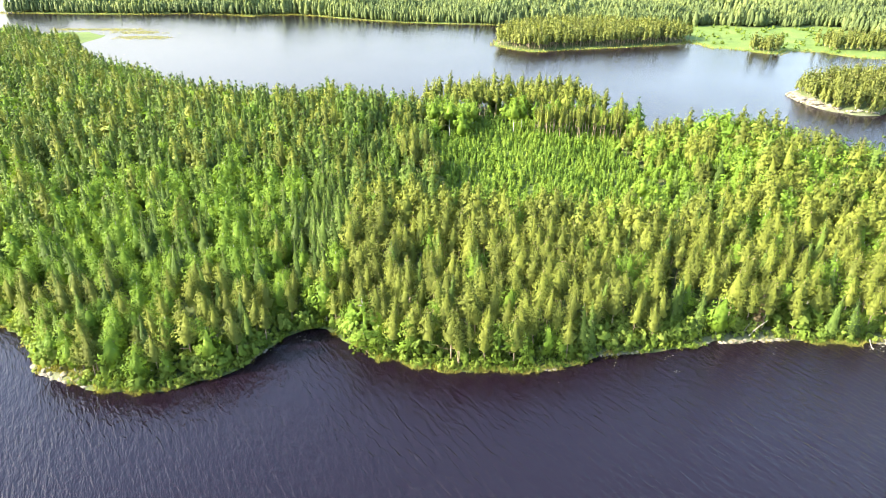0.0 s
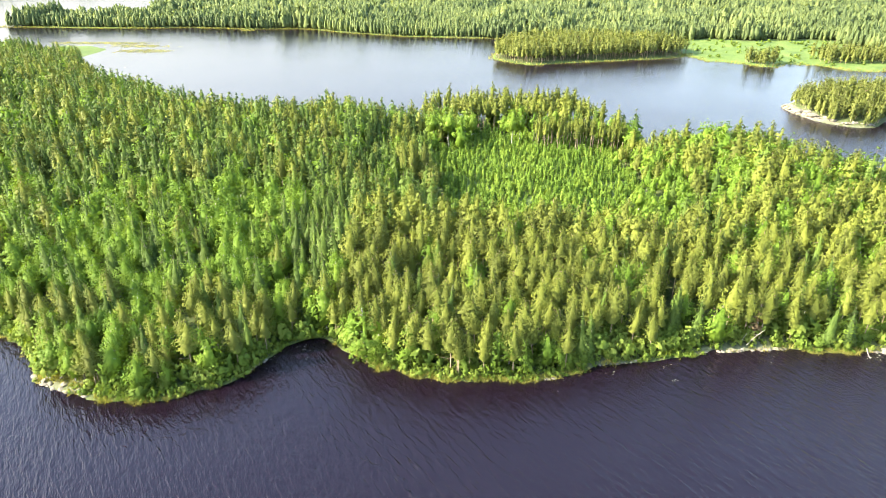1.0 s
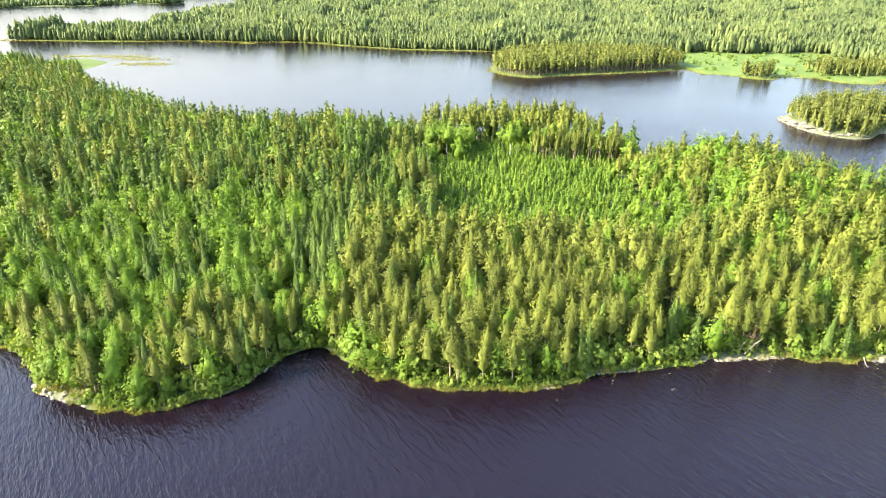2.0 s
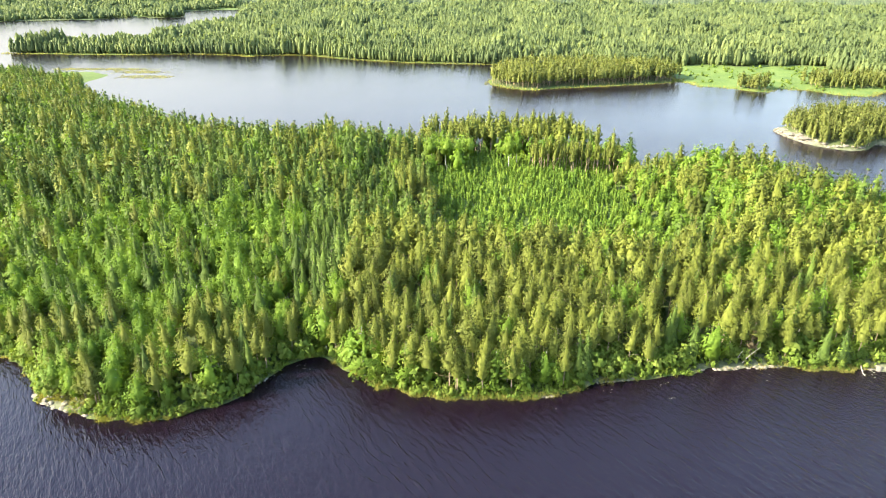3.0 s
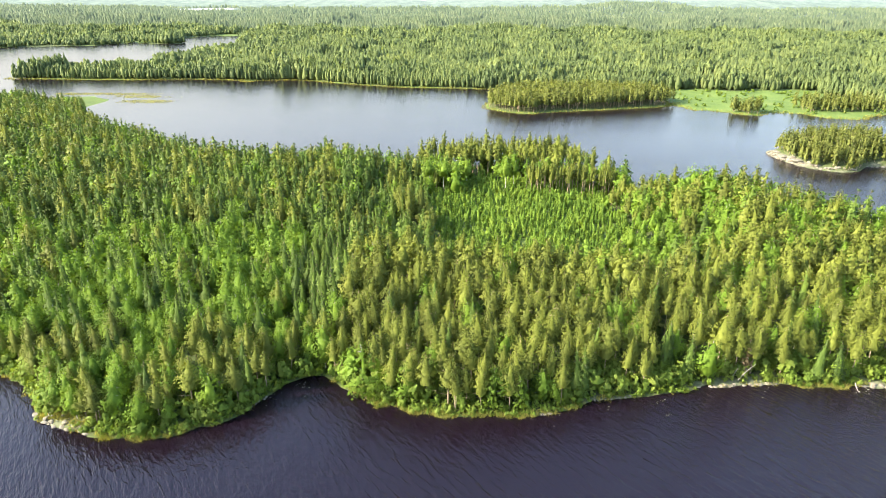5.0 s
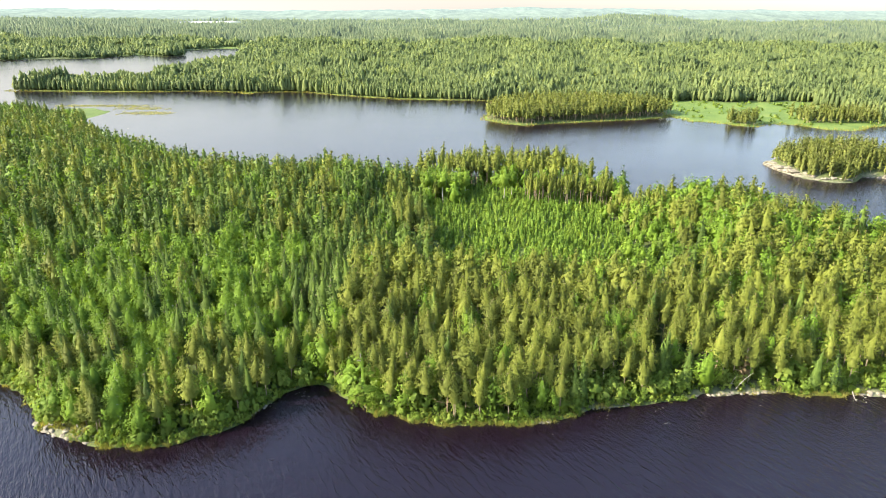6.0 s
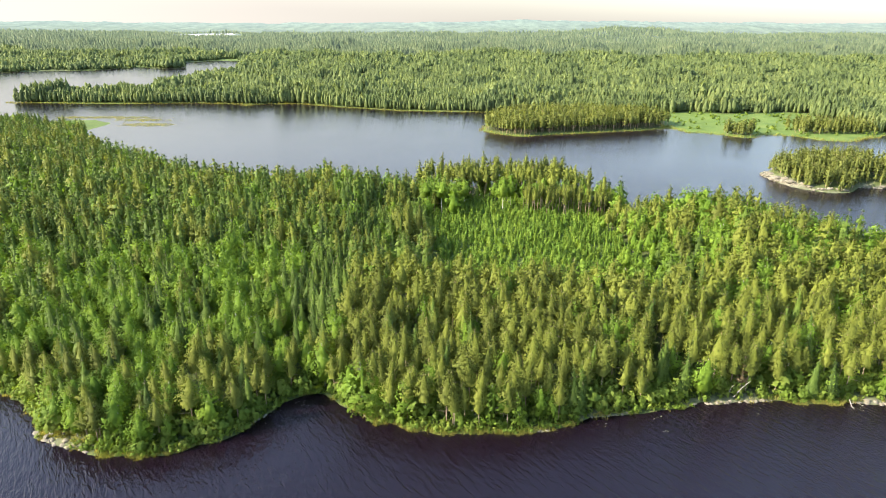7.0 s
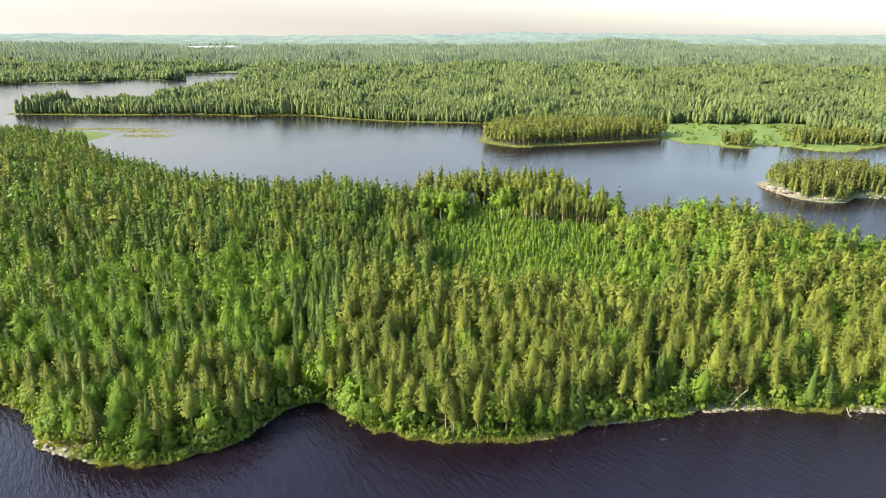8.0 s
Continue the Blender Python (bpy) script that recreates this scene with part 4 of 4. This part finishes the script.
low = scatter(rng, -150, 190, 112, 160, 1.05)
ld = inland(OUTLINES["peninsula"], low) + 0.7 * wavy(low, 9, 2, 5)
low = low[(ld > -0.1) & (ld < 2.8) & (rng.uniform(size=len(low)) < 0.9 - 1.7 * rock_share(low, ld))]
ls = rng.uniform(0.18, 0.5, len(low))
joined_wood("bank_growth", "low bilberry and grass growing down to the waterline", "shrub",
            np.column_stack([low, ground_height(low, shore_distance(low)), ls, ls * rng.uniform(1.0, 1.5, len(low))]),
            simple_shapes("shrub", range(241, 247), 14, 3), rng, False)


def reed_tuft(seed, blades, tall):
    r = np.random.default_rng(seed)
    a = r.uniform(0, 6.28, blades)
    foot = r.normal(size=(blades, 2)) * 0.28
    tip = foot + r.normal(size=(blades, 2)) * 0.3
    h = tall * r.uniform(0.6, 1.1, blades)
    w = 0.09
    v = np.stack([np.column_stack([foot[:, 0] - w * np.cos(a), foot[:, 1] - w * np.sin(a), np.full(blades, -0.3)]),
                  np.column_stack([foot[:, 0] + w * np.cos(a), foot[:, 1] + w * np.sin(a), np.full(blades, -0.3)]),
                  np.column_stack([tip, h])], 1).reshape(-1, 3)
    return v, np.arange(len(v)).reshape(-1, 3)


def reed_bed(name, label, x0, x1, y0, y1, step, outline, low, high, share, tall):
    p = scatter(rng, x0, x1, y0, y1, step, 0.6)
    d = inland(OUTLINES[outline], p) + 0.7 * wavy(p, 9, 2, 5)
    p = p[(d > low) & (d < high)]
    p = p[rng.uniform(size=len(p)) < share(p)]
    sc = rng.uniform(0.6, 1.25, len(p))
    dd = shore_distance(p)
    z = np.maximum(ground_height(p, dd), -0.15)
    t = reed_tuft(3, 9, tall)
    return joined_wood(name, label, "reed", np.column_stack([p, z, sc, sc * 1.1]), [(t, reed_tuft(k, 12, tall)) for k in range(31, 37)], rng, False)


def front_share(p):
    return np.clip(bump_at(p, 6, 126, 24, 9) * 1.6 + bump_at(p, -72, 117, 12, 7) * 1.4 + bump_at(p, 107, 139, 9, 5) * 1.4 + 0.12 + 0.25 * wavy(p, 12, 2, 8), 0, 1)


tagged(reed_bed("shore_grass", "yellow-green sedge and reeds along the waterline", -135, 175, 112, 150, 0.55, "peninsula", -0.7, 1.3, front_share, 0.9), category="reeds")
tagged(reed_bed("heath_grass", "dry olive heath and grass on the rocky point", -108, -80, 116, 136, 0.5, "peninsula", 0.7, 11.0,
                lambda p: np.clip(1.7 * bump_at(p, -95, 124.5, 10, 6) + 0.2 * wavy(p, 4, 2, 3), 0, 0.95), 0.75), category="grass")
for nm, ol, box in (("far_reeds", "main", (-560, 480, 555, 840)), ("isle_reeds", "isle", (40, 255, 575, 650))):
    tagged(reed_bed(nm, "pale reed fringe along the far shore", *box, 2.2, ol, -4.0, 3.0, lambda p: np.full(len(p), 0.8), 1.4), category="reeds")


def stone_mesh(seed, flat, rough=0.28):
    bm = bmesh.new()
    bmesh.ops.create_icosphere(bm, subdivisions=2, radius=1)
    r = random.Random(seed)
    off = Vector((r.uniform(-50, 50), r.uniform(-50, 50), r.uniform(-50, 50)))
    for v in bm.verts:
        k = noise.noise(v.co * 1.1 + off) * rough * 1.6 + noise.noise(v.co * 2.7 + off) * rough * 0.6
        v.co = v.co * (1 + k)
    for _ in range(9):
        way = Vector((r.gauss(0, 1), r.gauss(0, 1), r.gauss(0, 0.8))).normalized()
        cut = r.uniform(0.55, 0.85)
        for v in bm.verts:
            over = v.co.dot(way) - cut
            if over > 0:
                v.co -= way * over * 0.92
    for v in bm.verts:
        v.co.z *= flat
    me = bpy.data.meshes.new("stone")
    bm.to_mesh(me)
    bm.free()
    me.materials.append(ROCK)
    return me


STONES = [stone_mesh(k, 0.55 + 0.1 * (k % 3)) for k in range(8)]
SLABS = [stone_mesh(k, 0.32, 0.22) for k in range(40, 44)]


def put_stone(name, label, x, y, size, meshes, group, k):
    at = np.array([[x, y]])
    z = max(float(ground_height(at, shore_distance(at))[0]), -0.3)
    ob = new(name, meshes[k % len(meshes)])
    ob.matrix_basis = Matrix.LocRotScale((x, y, z + size * 0.05), Euler((0, 0, k * 2.1)), (size * (1 + 0.3 * math.sin(k)), size, size * (0.9 + 0.25 * math.cos(k * 1.7))))
    tagged(ob, label, "rock", group)


# runs of boulders: from, to, count, sizes, sideways scatter
RUNS = [((-104, 126), (-100, 122.4), 8, (0.4, 1.0), 0.8), ((-100, 122.4), (-85.5, 117.8), 26, (0.3, 0.95), 0.8), ((24, 125.8), (29, 126.3), 6, (0.35, 0.8), 0.5), ((-20, 133), (-9, 128.6), 9, (0.25, 0.5), 0.4),
        ((72, 138.2), (96, 140.4), 24, (0.35, 0.9), 0.7), ((116, 139.2), (140, 138.3), 20, (0.4, 1.0), 0.8), ((41, 131.9), (52, 133.9), 9, (0.3, 0.6), 0.4), ((-50, 128), (-46, 134), 5, (0.3, 0.7), 0.4),
        ((236, 428), (234, 408), 12, (0.8, 2.0), 1.8), ((234, 408), (246, 381), 16, (0.8, 2.4), 1.8), ((246, 380), (268, 376.5), 12, (0.8, 1.8), 1.5), ((280, 388), (312, 385.5), 12, (0.8, 1.8), 1.5)]
for _ in range(7):
    RUNS.append(((-103 + _ * 0.6, 125 + _), (-88 + _ * 0.8, 119.5 + _), 3, (0.2, 0.55), 1.2))
k = 0
for (ax, ay), (bx, by), count, (small, big), side in RUNS:
    for i in range(count):
        s = (i + random.uniform(0.1, 0.9)) / count
        put_stone("boulder", "grey granite boulder at the waterline", ax + (bx - ax) * s + random.uniform(-side, side), ay + (by - ay) * s + random.uniform(-side, side) * 0.6,
                  random.uniform(small, big), STONES, "shore boulders", k)
        k += 1
for x, y, size in ((-98.5, 124.2, 1.5), (-93.5, 121.8, 1.4), (-89, 120, 1.2), (237.5, 420, 3.6), (236, 408, 4), (238.5, 396, 4.2), (245, 385, 3.4), (252, 379, 2.4), (239, 403, 3.4), (297, 388, 2.6)):
    put_stone("rock_outcrop", "bare pale granite slab sloping to the water", x, y, size, SLABS, "granite slabs", k)
    k += 1


# reed islets of the shallow bay behind the grassy spit
def patch(x, y, rx, ry):
    return lambda p: np.clip(2.5 * bump_at(p, x, y, rx, ry) - 0.7 + 0.5 * wavy(p, 14, 2, 5), 0, 1)


def reed_islets(name, label, x0, x1, y0, y1, step, spread):
    p = scatter(rng, x0, x1, y0, y1, step, 0.6)
    d = shore_distance(p)
    p = p[(d < 0) & (rng.uniform(size=len(p)) < np.max([f(p) for f in spread], axis=0))]
    sc = rng.uniform(0.5, 1.0, len(p))
    tagged(joined_wood(name, label, "reed", np.column_stack([p, np.full(len(p), -0.05), sc, sc * 2.2]), [(reed_tuft(k, 8, 0.8),) * 2 for k in range(51, 55)], rng, False), category="reeds")


reed_islets("marsh_reeds", "low green reed islets in shallow bay water", -420, -270, 600, 710, 1.6,
            [patch(-350, 690, 42, 9), patch(-318, 672, 28, 10), patch(-297, 640, 30, 11), patch(-392, 688, 30, 8)])

mb = scatter(rng, 240, 470, 590, 745, 8.0, 0.7)
mdist = inland(OUTLINES["main"], mb)
mb = mb[(mdist > 1) & (rng.uniform(size=len(mb)) < np.clip(0.25 + 0.5 * wavy(mb, 40, 2, 12), 0.02, 0.7))]
ms_ = rng.uniform(0.4, 1.3, len(mb))
joined_wood("meadow_bushes", "willow bushes dotted over the bay meadow", "shrub", np.column_stack([mb, ground_height(mb, shore_distance(mb)), ms_, ms_ * 1.3]),
            simple_shapes("shrub", range(231, 235), 10, 2), rng, False)


def lily_pads():
    """Floating leaves near the shore: small thin discs on the water."""
    v, f, at = [], [], 0
    r = np.random.default_rng(9)
    for cx, cy, count, wide in ((-43, 134, 14, 5.0), (-38, 139, 8, 3.0), (44, 128.5, 3, 2.0), (60, 131.5, 5, 2.5), (60, 126, 4, 0.6), (90, 136, 3, 2.0), (118, 136.5, 8, 2.5), (30, 122, 2, 3.0)):
        for _ in range(count):
            x, y, q = cx + r.normal() * wide * 0.6, cy + r.normal() * wide * 0.45, r.uniform(0.07, 0.16)
            ring = [(x + q * math.cos(a) * 1.3, y + q * math.sin(a), 0.02 + r.uniform(0, 0.03)) for a in np.arange(6) * 1.047]
            if inland(OUTLINES["peninsula"], np.array([[x, y]]))[0] > -0.8:
                continue
            v += [(x, y, 0.05)] + ring + [(px, py, -0.05) for px, py, _ in ring]
            for j in range(6):
                k2 = (j + 1) % 6
                f += [(at, at + 1 + j, at + 1 + k2), (at + 1 + j, at + 7 + j, at + 7 + k2), (at + 1 + j, at + 7 + k2, at + 1 + k2)]
            at += 13
    m, n, l, b = shader("lily_leaf")
    b.inputs["Base Color"].default_value = (0.14, 0.15, 0.09, 1)
    b.inputs["Roughness"].default_value = 0.4
    tagged(new("lily_pads", mesh_from("lily_pads", np.array(v), np.array(f), [m])), "pale floating lily leaves close to the shore", "water plants", kind="stuff")


lily_pads()


# ---------------------------------------------------------------- fallen and leaning trunks, lone stones
def dry_trunk(name, label, points, thick):
    """A weathered trunk with a few broken stubs."""
    pts = [Vector(p) for p in points]
    radii = [thick * (1 - 0.6 * k / (len(pts) - 1)) for k in range(len(pts))]
    pieces = [tube([tuple(p) for p in pts], radii, 7)]
    for k in range(1, len(pts) - 1):
        side = Vector((math.sin(k * 2.4), math.cos(k * 2.4), 0.5)) * 0.8
        pieces.append(tube([tuple(pts[k]), tuple(pts[k] + side * 0.6), tuple(pts[k] + side)], [thick * 0.4, thick * 0.3, thick * 0.12], 4))
    v, f = joined(pieces)
    tagged(new(name, mesh_from(name, v, f, [BARK["dead"]])), label, "dead tree")


dry_trunk("leaning_trunk", "bare pale trunk leaning out over the shore", [(84.5, 141, 0.6), (85.3, 140.8, 2.4), (86.4, 140.4, 4.4), (87.8, 139.8, 6.6)], 0.14)
dry_trunk("leaning_trunk", "bare pale trunk leaning beside a dry spruce", [(82.6, 141.4, 0.7), (83.0, 141.2, 2.2), (83.8, 141, 4.6)], 0.12)
dry_trunk("fallen_log", "bleached log lying on the rocky point", [(-94.5, 128.2, 2.9), (-93.2, 127.6, 3.1), (-91.6, 127.3, 3.2), (-90, 127.2, 3.1)], 0.16)
dry_trunk("fallen_log", "dark log fallen from the bank into water", [(117, 139.6, 0.8), (116.5, 138.2, 0.35), (116.2, 136.8, 0.06), (116, 135.6, -0.1)], 0.15)
for x, y, size in ((-276.7, 551, 1.2), (-305, 632, 1.4)):
    put_stone("boulder", "dark boulder standing in the shallow bay", x, y, size, STONES, "", k)
    k += 1
reed_islets("tiny_islet_reeds", "tuft of reeds and bushes on tiny far islet", -256, -230, 798, 812, 1.2, [patch(-244, 806, 9, 3)])
